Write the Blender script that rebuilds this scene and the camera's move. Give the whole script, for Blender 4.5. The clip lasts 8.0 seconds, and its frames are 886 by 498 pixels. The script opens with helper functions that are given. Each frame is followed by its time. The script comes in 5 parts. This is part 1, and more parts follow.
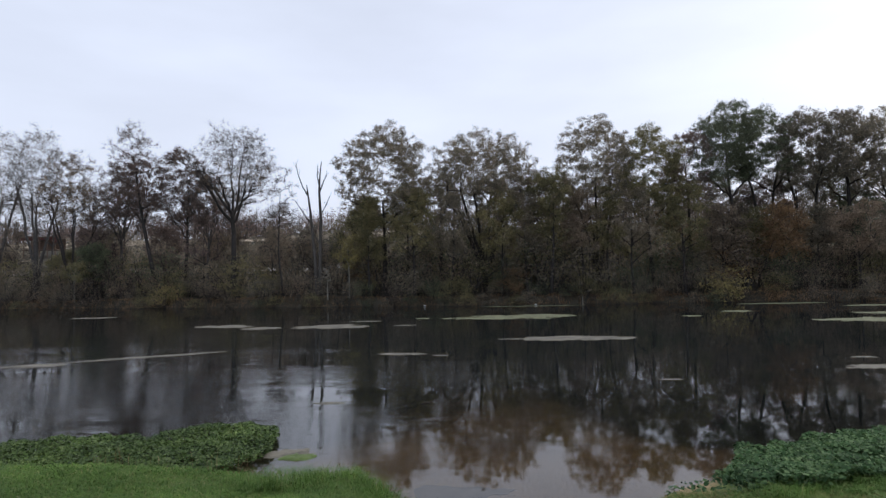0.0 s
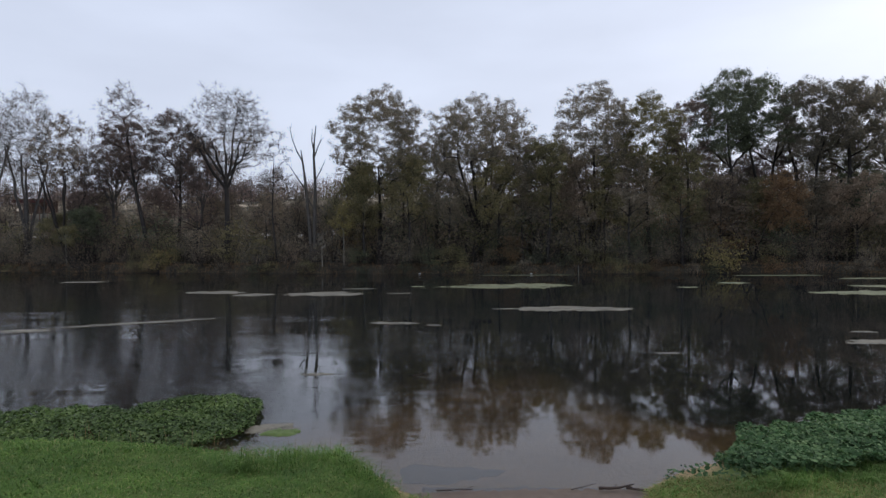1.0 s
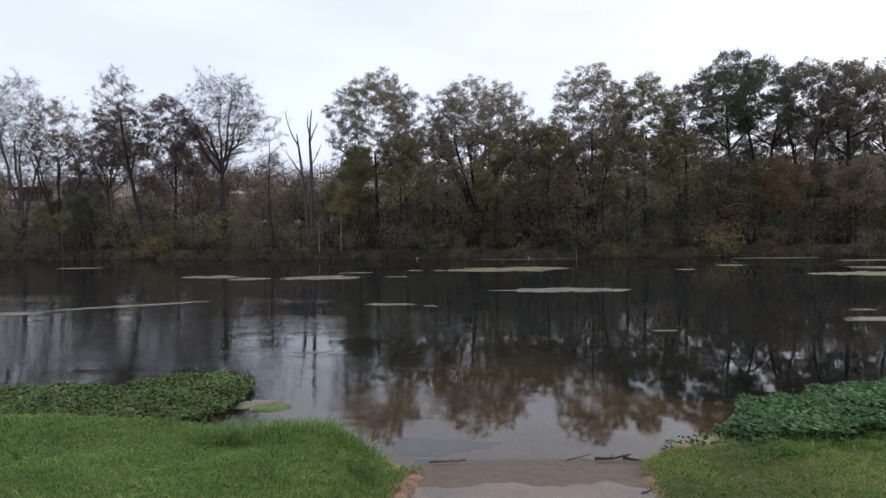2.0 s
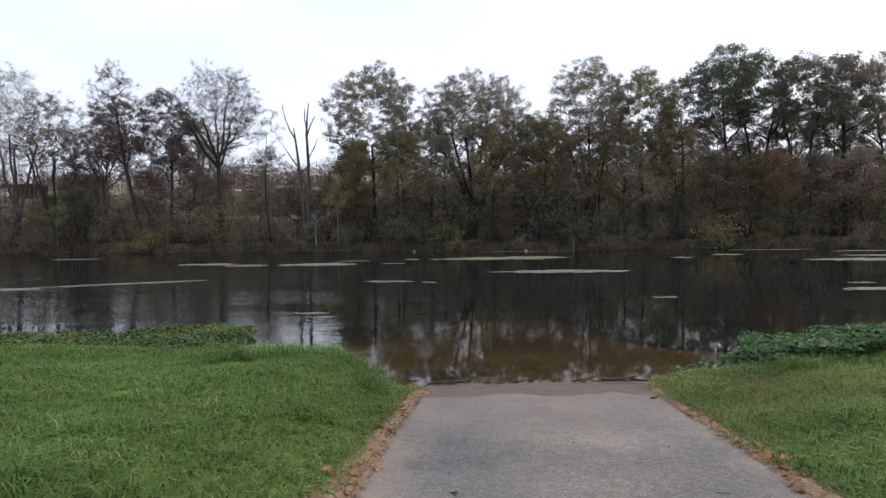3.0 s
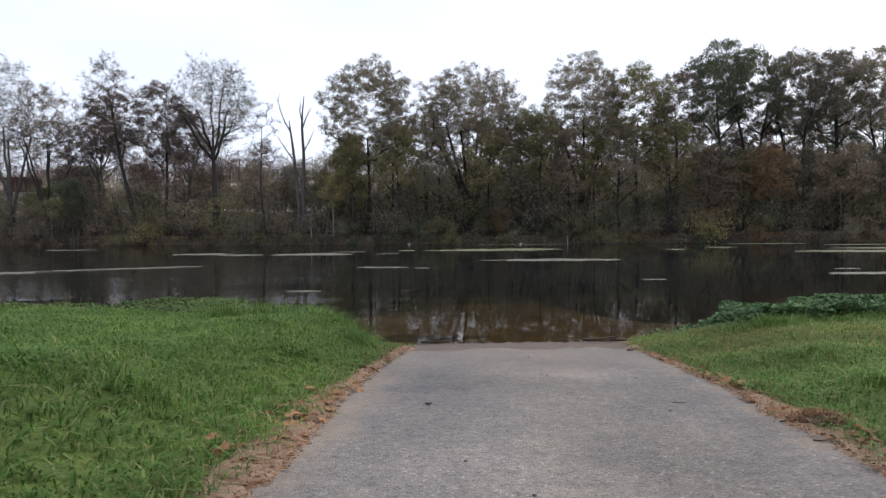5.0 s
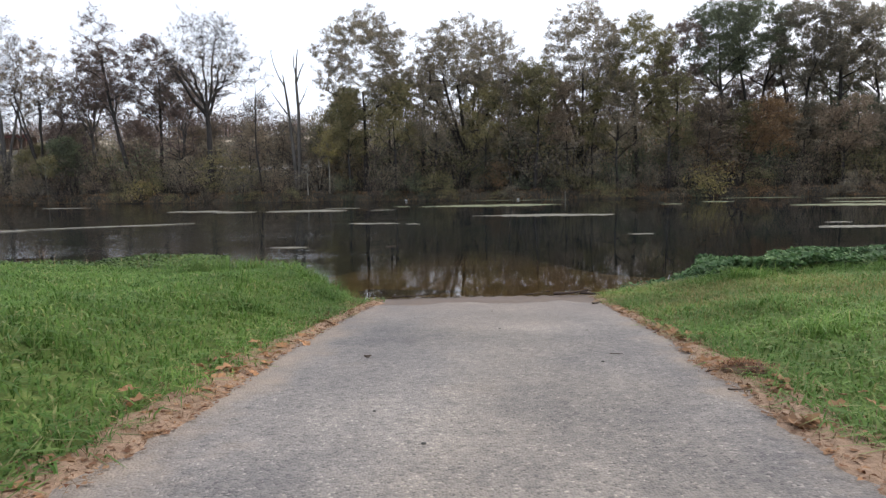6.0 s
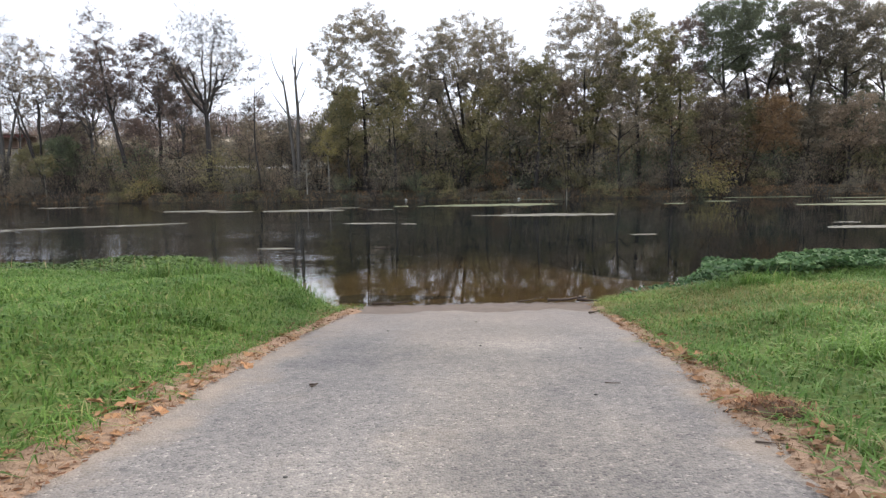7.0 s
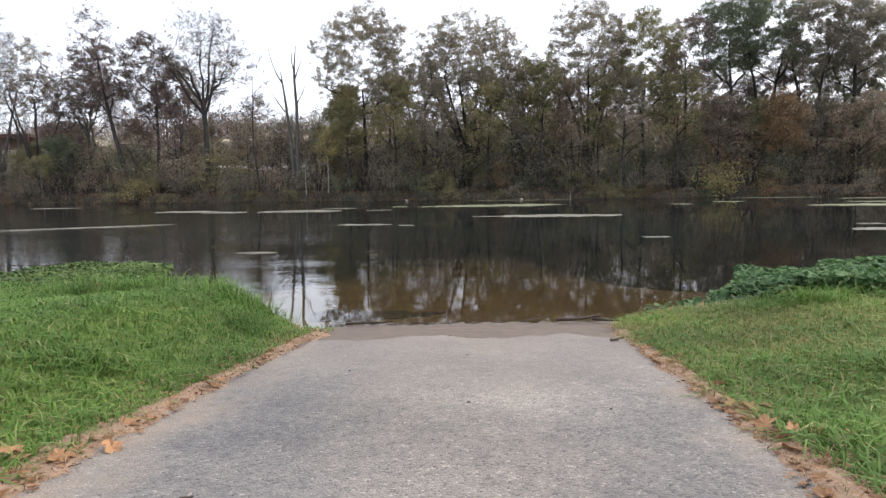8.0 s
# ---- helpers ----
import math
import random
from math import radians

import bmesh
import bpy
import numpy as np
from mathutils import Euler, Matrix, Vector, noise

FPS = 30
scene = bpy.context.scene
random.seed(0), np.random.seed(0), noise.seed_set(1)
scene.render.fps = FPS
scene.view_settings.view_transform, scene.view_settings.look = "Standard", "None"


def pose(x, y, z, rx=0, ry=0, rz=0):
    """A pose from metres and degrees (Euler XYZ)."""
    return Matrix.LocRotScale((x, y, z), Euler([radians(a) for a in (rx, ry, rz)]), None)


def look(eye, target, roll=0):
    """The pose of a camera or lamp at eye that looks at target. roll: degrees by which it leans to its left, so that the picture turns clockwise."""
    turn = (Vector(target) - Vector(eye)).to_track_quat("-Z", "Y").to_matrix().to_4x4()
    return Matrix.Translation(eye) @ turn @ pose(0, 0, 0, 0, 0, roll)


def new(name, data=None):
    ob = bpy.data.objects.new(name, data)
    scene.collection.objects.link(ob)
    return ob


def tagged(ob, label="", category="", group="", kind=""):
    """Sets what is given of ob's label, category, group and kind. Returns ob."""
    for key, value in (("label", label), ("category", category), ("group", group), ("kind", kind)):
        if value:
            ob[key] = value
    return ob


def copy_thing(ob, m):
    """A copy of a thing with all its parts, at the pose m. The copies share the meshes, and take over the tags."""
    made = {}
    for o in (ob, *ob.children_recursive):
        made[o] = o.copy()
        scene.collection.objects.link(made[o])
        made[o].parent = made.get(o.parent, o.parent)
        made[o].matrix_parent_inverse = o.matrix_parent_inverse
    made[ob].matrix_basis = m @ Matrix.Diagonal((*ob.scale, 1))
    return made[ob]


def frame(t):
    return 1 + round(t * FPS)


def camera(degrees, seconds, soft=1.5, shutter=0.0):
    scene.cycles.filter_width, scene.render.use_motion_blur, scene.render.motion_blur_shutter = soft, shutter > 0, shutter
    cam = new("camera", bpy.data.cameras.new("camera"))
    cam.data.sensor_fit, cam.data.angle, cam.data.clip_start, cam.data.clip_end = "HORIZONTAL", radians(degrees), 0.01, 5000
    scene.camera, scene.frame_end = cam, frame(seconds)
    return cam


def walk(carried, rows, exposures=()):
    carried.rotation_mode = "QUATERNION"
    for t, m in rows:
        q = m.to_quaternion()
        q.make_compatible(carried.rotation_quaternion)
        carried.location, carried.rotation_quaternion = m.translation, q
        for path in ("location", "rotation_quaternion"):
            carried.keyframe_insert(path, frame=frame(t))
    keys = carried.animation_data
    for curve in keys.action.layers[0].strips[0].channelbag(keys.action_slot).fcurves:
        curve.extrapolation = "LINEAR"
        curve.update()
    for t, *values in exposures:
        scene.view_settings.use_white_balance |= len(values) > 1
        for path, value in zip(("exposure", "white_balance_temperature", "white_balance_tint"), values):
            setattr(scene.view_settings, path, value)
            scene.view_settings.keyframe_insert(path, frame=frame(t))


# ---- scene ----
cam = camera(74.0, 8.0, soft=1.4)
PATH = [
    (0, (-1.258, -0.052, 3.203), (-1.345, 1.944, 3.305), -1.1),
    (0.5, (-1.248, 0.282, 3.239), (-1.329, 2.28, 3.229), -2.1),
    (1, (-1.202, 0.575, 3.237), (-1.278, 2.574, 3.229), -0.4),
    (1.5, (-1.157, 0.767, 3.186), (-1.227, 2.766, 3.135), -0.7),
    (1.7, (-1.109, 0.793, 3.181), (-1.18, 2.791, 3.127), -0.7),
    (2.8, (-1.241, 0.839, 1.942), (-1.301, 2.837, 1.895), -0.7),
    (3, (-1.261, 0.833, 1.918), (-1.318, 2.831, 1.871), -0.7),
    (3.5, (-1.31, 0.799, 1.646), (-1.367, 2.797, 1.6), -0.6),
    (4, (-1.364, 0.712, 1.506), (-1.415, 2.711, 1.46), -4.0),
    (4.2, (-1.366, 0.687, 1.505), (-1.414, 2.685, 1.459), -5.2),
    (5.3, (-0.994, 0.571, 1.469), (-1.036, 2.57, 1.396), 0.6),
    (5.5, (-0.91, 0.558, 1.465), (-0.953, 2.549, 1.288), -0.4),
    (6, (-0.741, 0.643, 1.453), (-0.788, 2.632, 1.247), -0.8),
    (6.5, (-0.624, 0.905, 1.434), (-0.674, 2.893, 1.226), -0.7),
    (7, (-0.541, 1.277, 1.423), (-0.595, 3.265, 1.216), -0.8),
    (7.5, (-0.471, 1.821, 1.404), (-0.528, 3.81, 1.198), -0.8),
    (8, (-0.426, 2.49, 1.379), (-0.488, 4.478, 1.174), -0.8),
]
EXPOSURES = [(0, -0.33, 6400, 11), (0.4, -0.53, 6250, 11), (1.0, -0.5, 6300, 11), (1.6, -0.28, 6400, 11), (3.0, -0.01, 6550, 10), (4.2, 0.02, 6550, 10), (5.5, 0.07, 6550, 10), (6.3, 0.59, 6750, 9), (8.0, 0.73, 6750, 9)]
walk(cam, [(t, look(eye, target, roll)) for t, eye, target, roll in PATH], EXPOSURES)

# ---- light: a bright overcast afternoon, the sun behind thin cloud off to the right of the ramp ----
SUN_AZ, SUN_EL = radians(70), radians(38)      # azimuth from +y towards +x
world = bpy.data.worlds.new("overcast_sky")
scene.world = world
world.use_nodes = True
wn, wl = world.node_tree.nodes, world.node_tree.links
wn.clear()
sky = wn.new("ShaderNodeTexSky")
sky.sky_type, sky.sun_disc = "NISHITA", False
sky.sun_elevation, sky.sun_rotation = SUN_EL, SUN_AZ
sky.air_density, sky.dust_density, sky.ozone_density = 1.0, 6.0, 1.0
pale = wn.new("ShaderNodeHueSaturation")
pale.inputs["Saturation"].default_value = 0.62
wl.new(sky.outputs[0], pale.inputs["Color"])
coord = wn.new("ShaderNodeTexCoord")
flat = wn.new("ShaderNodeMapping")
flat.inputs["Scale"].default_value = (1.0, 1.0, 3.5)
wl.new(coord.outputs["Generated"], flat.inputs["Vector"])
cloud = wn.new("ShaderNodeTexNoise")
cloud.inputs["Scale"].default_value, cloud.inputs["Detail"].default_value = 1.6, 5
wl.new(flat.outputs[0], cloud.inputs["Vector"])
lift = wn.new("ShaderNodeMapRange")
lift.inputs["From Min"].default_value, lift.inputs["From Max"].default_value = 0.3, 0.7
lift.inputs["To Min"].default_value, lift.inputs["To Max"].default_value = 0.9, 1.12
wl.new(cloud.outputs["Fac"], lift.inputs["Value"])
veil = wn.new("ShaderNodeMix")
veil.data_type = "RGBA"
veil.inputs["Factor"].default_value = 0.6
veil.inputs["B"].default_value = (9.3, 10.05, 11.8, 1)
wl.new(pale.outputs[0], veil.inputs["A"])
shade = wn.new("ShaderNodeVectorMath")
shade.operation = "SCALE"
wl.new(veil.outputs["Result"], shade.inputs[0])
wl.new(lift.outputs[0], shade.inputs["Scale"])
back = wn.new("ShaderNodeBackground")
back.inputs["Strength"].default_value = 0.142
wl.new(shade.outputs[0], back.inputs["Color"])
wout = wn.new("ShaderNodeOutputWorld")
wl.new(back.outputs[0], wout.inputs["Surface"])

sun = new("sun", bpy.data.lights.new("sun", "SUN"))
sun.data.energy, sun.data.angle, sun.data.color = 1.1, radians(40), (1.0, 0.96, 0.9)
sun.matrix_world = look((0, 0, 30), (-30 * math.sin(SUN_AZ) / math.tan(SUN_EL), -30 * math.cos(SUN_AZ) / math.tan(SUN_EL), 0))


# ---- materials ----
def material(name, rough=0.8, spec=0.3):
    m = bpy.data.materials.new(name)
    m.use_nodes = True
    n = m.node_tree.nodes
    b = n["Principled BSDF"]
    b.inputs["Roughness"].default_value = rough
    b.inputs["Specular IOR Level"].default_value = spec
    return m, n, m.node_tree.links, b


def noise_tex(n, l, scale, detail=4, vec=None, rough=0.6):
    t = n.new("ShaderNodeTexNoise")
    t.inputs["Scale"].default_value, t.inputs["Detail"].default_value, t.inputs["Roughness"].default_value = scale, detail, rough
    if vec is None:
        vec = n.new("ShaderNodeNewGeometry").outputs["Position"]
    l.new(vec, t.inputs["Vector"])
    return t.outputs["Fac"]


def ramp(n, l, fac, stops):
    r = n.new("ShaderNodeValToRGB")
    e = r.color_ramp.elements
    while len(e) < len(stops):
        e.new(0.5)
    for k, (p, c) in zip(e, stops):
        k.position, k.color = p, (*c, 1)
    l.new(fac, r.inputs[0])
    return r.outputs["Color"]


def mix(n, l, fac, a, b, kind="MIX"):
    x = n.new("ShaderNodeMix")
    x.data_type, x.blend_type = "RGBA", kind
    for key, v in (("Factor", fac), ("A", a), ("B", b)):
        if isinstance(v, (int, float)):
            x.inputs[key].default_value = v
        elif isinstance(v, tuple):
            x.inputs[key].default_value = (*v, 1)
        else:
            l.new(v, x.inputs[key])
    return x.outputs["Result"]


def ranged(n, l, v, a, b, lo=0.0, hi=1.0):
    r = n.new("ShaderNodeMapRange")
    r.inputs["From Min"].default_value, r.inputs["From Max"].default_value = a, b
    r.inputs["To Min"].default_value, r.inputs["To Max"].default_value = lo, hi
    l.new(v, r.inputs["Value"])
    return r.outputs[0]


def bump(n, l, b, height, strength, distance):
    k = n.new("ShaderNodeBump")
    k.inputs["Strength"].default_value, k.inputs["Distance"].default_value = strength, distance
    l.new(height, k.inputs["Height"])
    l.new(k.outputs[0], b.inputs["Normal"])


def foliage(name, stops, rough=0.8, glow=0.5, spec=0.12, vary=0.2):
    """Leaves: each one its own shade, with patches across the plant; light passes partly through."""
    m, n, l, b = material(name, rough, spec)
    geo = n.new("ShaderNodeNewGeometry")
    one = ramp(n, l, geo.outputs["Random Per Island"], stops)
    patch = noise_tex(n, l, 0.7, 4)
    c = mix(n, l, 1.0, one, ramp(n, l, patch, [(0.3, (0.6, 0.62, 0.64)), (0.7, (1.34, 1.27, 1.14))]), "MULTIPLY")
    own = n.new("ShaderNodeObjectInfo").outputs["Random"]
    c = mix(n, l, 1.0, c, ramp(n, l, own, [(0, (1 - vary, 1 - 0.9 * vary, 1 - 0.75 * vary)), (1, (1 + vary, 1 + 0.9 * vary, 1 + 0.75 * vary))]), "MULTIPLY")
    l.new(c, b.inputs["Base Color"])
    if glow:
        tr = n.new("ShaderNodeBsdfTranslucent")
        l.new(c, tr.inputs["Color"])
        s = n.new("ShaderNodeMixShader")
        s.inputs[0].default_value = glow
        l.new(b.outputs[0], s.inputs[1])
        l.new(tr.outputs[0], s.inputs[2])
        l.new(s.outputs[0], n["Material Output"].inputs["Surface"])
    return m


def bark(name, dark, light):
    m, n, l, b = material(name, 0.9, 0.2)
    geo = n.new("ShaderNodeNewGeometry").outputs["Position"]
    mp = n.new("ShaderNodeMapping")
    mp.inputs["Scale"].default_value = (1, 1, 0.2)
    l.new(geo, mp.inputs["Vector"])
    g = noise_tex(n, l, 9, 5, mp.outputs[0])
    l.new(mix(n, l, noise_tex(n, l, 0.8, 3), ramp(n, l, g, [(0.3, dark), (0.75, light)]), dark), b.inputs["Base Color"])
    bump(n, l, b, g, 0.6, 0.03)
    return m


BARK = bark("bark_dark", (0.03, 0.027, 0.026), (0.085, 0.076, 0.07))
BARK_GREY = bark("bark_grey", (0.06, 0.056, 0.054), (0.17, 0.16, 0.152))
BARK_DEAD = bark("bark_weathered", (0.05, 0.045, 0.04), (0.2, 0.185, 0.17))
BARK_PALE = bark("bark_pale", (0.2, 0.19, 0.16), (0.42, 0.4, 0.34))
LEAF_BROWN = foliage("leaf_russet_brown", [(0, (0.19, 0.155, 0.13)), (0.5, (0.25, 0.205, 0.165)), (1, (0.32, 0.26, 0.2))])
LEAF_RUSSET = foliage("leaf_russet", [(0, (0.15, 0.115, 0.11)), (0.5, (0.2, 0.155, 0.145)), (1, (0.26, 0.2, 0.18))])
LEAF_OLIVE = foliage("leaf_olive", [(0, (0.18, 0.172, 0.095)), (0.5, (0.245, 0.228, 0.125)), (1, (0.315, 0.28, 0.16))])
LEAF_GREEN = foliage("leaf_dark_green", [(0, (0.118, 0.139, 0.100)), (0.6, (0.151, 0.179, 0.118)), (1, (0.206, 0.224, 0.150))])
LEAF_MIX = foliage("leaf_turning", [(0, (0.185, 0.175, 0.14)), (0.4, (0.24, 0.215, 0.175)), (0.75, (0.275, 0.24, 0.195)), (1, (0.33, 0.29, 0.225))])
LEAF_YELLOW = foliage("leaf_yellow", [(0, (0.28, 0.245, 0.1)), (0.5, (0.39, 0.335, 0.15)), (1, (0.5, 0.42, 0.21))])
LEAF_RUST = foliage("leaf_rust", [(0, (0.18, 0.125, 0.08)), (0.5, (0.245, 0.165, 0.1)), (1, (0.31, 0.21, 0.13))])
LEAF_DRY = foliage("leaf_dry_fallen", [(0, (0.1, 0.045, 0.026)), (0.5, (0.2, 0.1, 0.055)), (1, (0.32, 0.19, 0.11))], 0.7, 0.1)
GRASS = foliage("grass_blade", [(0, (0.06, 0.126, 0.027)), (0.5, (0.1, 0.195, 0.042)), (0.88, (0.155, 0.245, 0.065)), (1, (0.27, 0.265, 0.125))], 0.65, 0.3, 0.18, 0.03)
CRESS = foliage("watercress_leaf", [(0, (0.04, 0.072, 0.018)), (0.6, (0.078, 0.132, 0.033)), (1, (0.15, 0.205, 0.075))], 0.55, 0.25, 0.25)
CRESS_BROAD = foliage("watercress_broad_leaf", [(0, (0.034, 0.07, 0.03)), (0.6, (0.06, 0.122, 0.05)), (1, (0.125, 0.195, 0.09))], 0.65, 0.25, 0.15)
GRASS_PALE = foliage("grass_blade_yellowed", [(0, (0.13, 0.16, 0.05)), (0.5, (0.2, 0.21, 0.075)), (1, (0.32, 0.28, 0.14))], 0.7, 0.3, 0.15, 0.03)
STRAW = foliage("dry_grass_blade", [(0, (0.13, 0.08, 0.05)), (0.6, (0.26, 0.175, 0.11)), (1, (0.4, 0.3, 0.2))], 0.8, 0.1)


def make_ground():
    m, n, l, b = material("turf_soil_and_bed", 0.95, 0.15)
    pos = n.new("ShaderNodeNewGeometry").outputs["Position"]
    s = n.new("ShaderNodeSeparateXYZ")
    l.new(pos, s.inputs[0])
    fine, broad = noise_tex(n, l, 14, 6), noise_tex(n, l, 0.7, 4)
    turf = mix(n, l, broad, ramp(n, l, fine, [(0.3, (0.075, 0.118, 0.03)), (0.7, (0.125, 0.18, 0.048))]),
               ramp(n, l, fine, [(0.3, (0.08, 0.1, 0.034)), (0.7, (0.15, 0.165, 0.058))]))
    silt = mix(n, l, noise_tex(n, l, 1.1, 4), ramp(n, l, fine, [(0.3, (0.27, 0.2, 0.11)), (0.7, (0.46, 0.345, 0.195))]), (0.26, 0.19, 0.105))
    # Weedy dark deep bed; the fade with depth paints in light lost in water
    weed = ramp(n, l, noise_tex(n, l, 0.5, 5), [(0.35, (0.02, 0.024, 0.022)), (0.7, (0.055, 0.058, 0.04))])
    dim_level = n.new("ShaderNodeMath")
    dim_level.operation = "ADD"
    l.new(s.outputs["Z"], dim_level.inputs[0])
    l.new(ranged(n, l, noise_tex(n, l, 0.45, 4), 0.3, 0.7, -0.16, 0.16), dim_level.inputs[1])
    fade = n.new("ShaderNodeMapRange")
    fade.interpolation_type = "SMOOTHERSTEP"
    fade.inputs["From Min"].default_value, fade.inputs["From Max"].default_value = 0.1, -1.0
    l.new(dim_level.outputs[0], fade.inputs["Value"])
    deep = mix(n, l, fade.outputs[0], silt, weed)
    edge = n.new("ShaderNodeMath")
    edge.operation = "ADD"
    l.new(s.outputs["Z"], edge.inputs[0])
    l.new(ranged(n, l, broad, 0.3, 0.7, -0.05, 0.05), edge.inputs[1])
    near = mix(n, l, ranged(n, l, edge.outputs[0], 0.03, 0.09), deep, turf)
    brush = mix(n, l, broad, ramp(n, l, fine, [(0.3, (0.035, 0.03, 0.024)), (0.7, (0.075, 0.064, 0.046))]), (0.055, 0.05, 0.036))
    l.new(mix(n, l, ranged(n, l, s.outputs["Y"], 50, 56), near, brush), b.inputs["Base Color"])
    bump(n, l, b, fine, 0.7, 0.04)
    return m


def make_asphalt():
    m, n, l, b = material("worn_asphalt", 0.9, 0.25)
    pos = n.new("ShaderNodeNewGeometry").outputs["Position"]
    v = n.new("ShaderNodeTexVoronoi")
    v.inputs["Scale"].default_value = 100
    l.new(pos, v.inputs["Vector"])
    sep = n.new("ShaderNodeSeparateColor")
    l.new(v.outputs["Color"], sep.inputs[0])
    chip = ramp(n, l, sep.outputs[0], [(0, (0.1, 0.098, 0.1)), (0.12, (0.15, 0.146, 0.148)), (0.35, (0.178, 0.173, 0.174)), (0.7, (0.2, 0.194, 0.193)), (0.95, (0.228, 0.22, 0.214)), (1, (0.34, 0.325, 0.31))])
    dirt = noise_tex(n, l, 0.9, 6)
    c = mix(n, l, 1.0, chip, ramp(n, l, dirt, [(0.32, (0.66, 0.655, 0.67)), (0.68, (1.25, 1.19, 1.12))]), "MULTIPLY")
    c = mix(n, l, ranged(n, l, noise_tex(n, l, 2.4, 6), 0.58, 0.75, 0, 0.35), c, (0.21, 0.18, 0.155))
    c = mix(n, l, 1.0, c, ramp(n, l, noise_tex(n, l, 16, 5), [(0.3, (0.82, 0.82, 0.83)), (0.7, (1.16, 1.15, 1.13))]), "MULTIPLY")
    c = mix(n, l, ranged(n, l, noise_tex(n, l, 1.3, 7, None, 0.7), 0.6, 0.72, 0, 0.4), c, (0.085, 0.083, 0.085))
    s = n.new("ShaderNodeSeparateXYZ")
    l.new(pos, s.inputs[0])
    track = n.new("ShaderNodeMath")
    track.operation = "ADD"
    l.new(s.outputs["X"], track.inputs[0])
    l.new(ranged(n, l, noise_tex(n, l, 1.2, 5), 0.3, 0.7, -0.35, 0.35), track.inputs[1])
    worn = ramp(n, l, ranged(n, l, track.outputs[0], -1.9, 0.9), [(0, (0.9, 0.885, 0.88)), (0.28, (0.96, 0.945, 0.925)), (0.45, (1.1, 1.05, 0.97)), (0.6, (1.09, 1.04, 0.96)), (0.8, (0.98, 0.955, 0.925)), (1, (1.0, 0.97, 0.94))])
    c = mix(n, l, 1.0, c, worn, "MULTIPLY")
    silted = n.new("ShaderNodeMath")
    silted.operation = "ADD"
    l.new(s.outputs["Y"], silted.inputs[0])
    l.new(ranged(n, l, noise_tex(n, l, 1.7, 5), 0.3, 0.7, -0.8, 0.8), silted.inputs[1])
    c = mix(n, l, ranged(n, l, silted.outputs[0], 5.4, 7.6, 0, 0.7), c, (0.2, 0.168, 0.148))
    drift = ranged(n, l, noise_tex(n, l, 2.6, 6), 0.3, 0.7, -0.22, 0.22)
    for slope, start, end in ((0.0, -1.58, -1.92), (-0.085, 0.16, 0.46)):
        side = n.new("ShaderNodeMath")
        side.operation = "MULTIPLY_ADD"
        l.new(s.outputs["Y"], side.inputs[0])
        side.inputs[1].default_value = slope
        l.new(s.outputs["X"], side.inputs[2])
        sandy = n.new("ShaderNodeMath")
        sandy.operation = "ADD"
        l.new(side.outputs[0], sandy.inputs[0])
        l.new(drift, sandy.inputs[1])
        c = mix(n, l, ranged(n, l, sandy.outputs[0], start, end, 0, 0.55), c, (0.3, 0.235, 0.175))
    l.new(c, b.inputs["Base Color"])
    h = n.new("ShaderNodeMath")
    h.operation = "MULTIPLY"
    l.new(v.outputs["Distance"], h.inputs[0])
    h.inputs[1].default_value = -1.0
    bump(n, l, b, h.outputs[0], 0.8, 0.007)
    return m


def make_dirt():
    m, n, l, b = material("sandy_dirt", 0.95, 0.15)
    fine = noise_tex(n, l, 30, 6)
    c = mix(n, l, noise_tex(n, l, 2.2, 5), ramp(n, l, fine, [(0.3, (0.19, 0.125, 0.085)), (0.7, (0.4, 0.285, 0.2))]), (0.27, 0.175, 0.118))
    l.new(c, b.inputs["Base Color"])
    bump(n, l, b, fine, 1.0, 0.03)
    return m


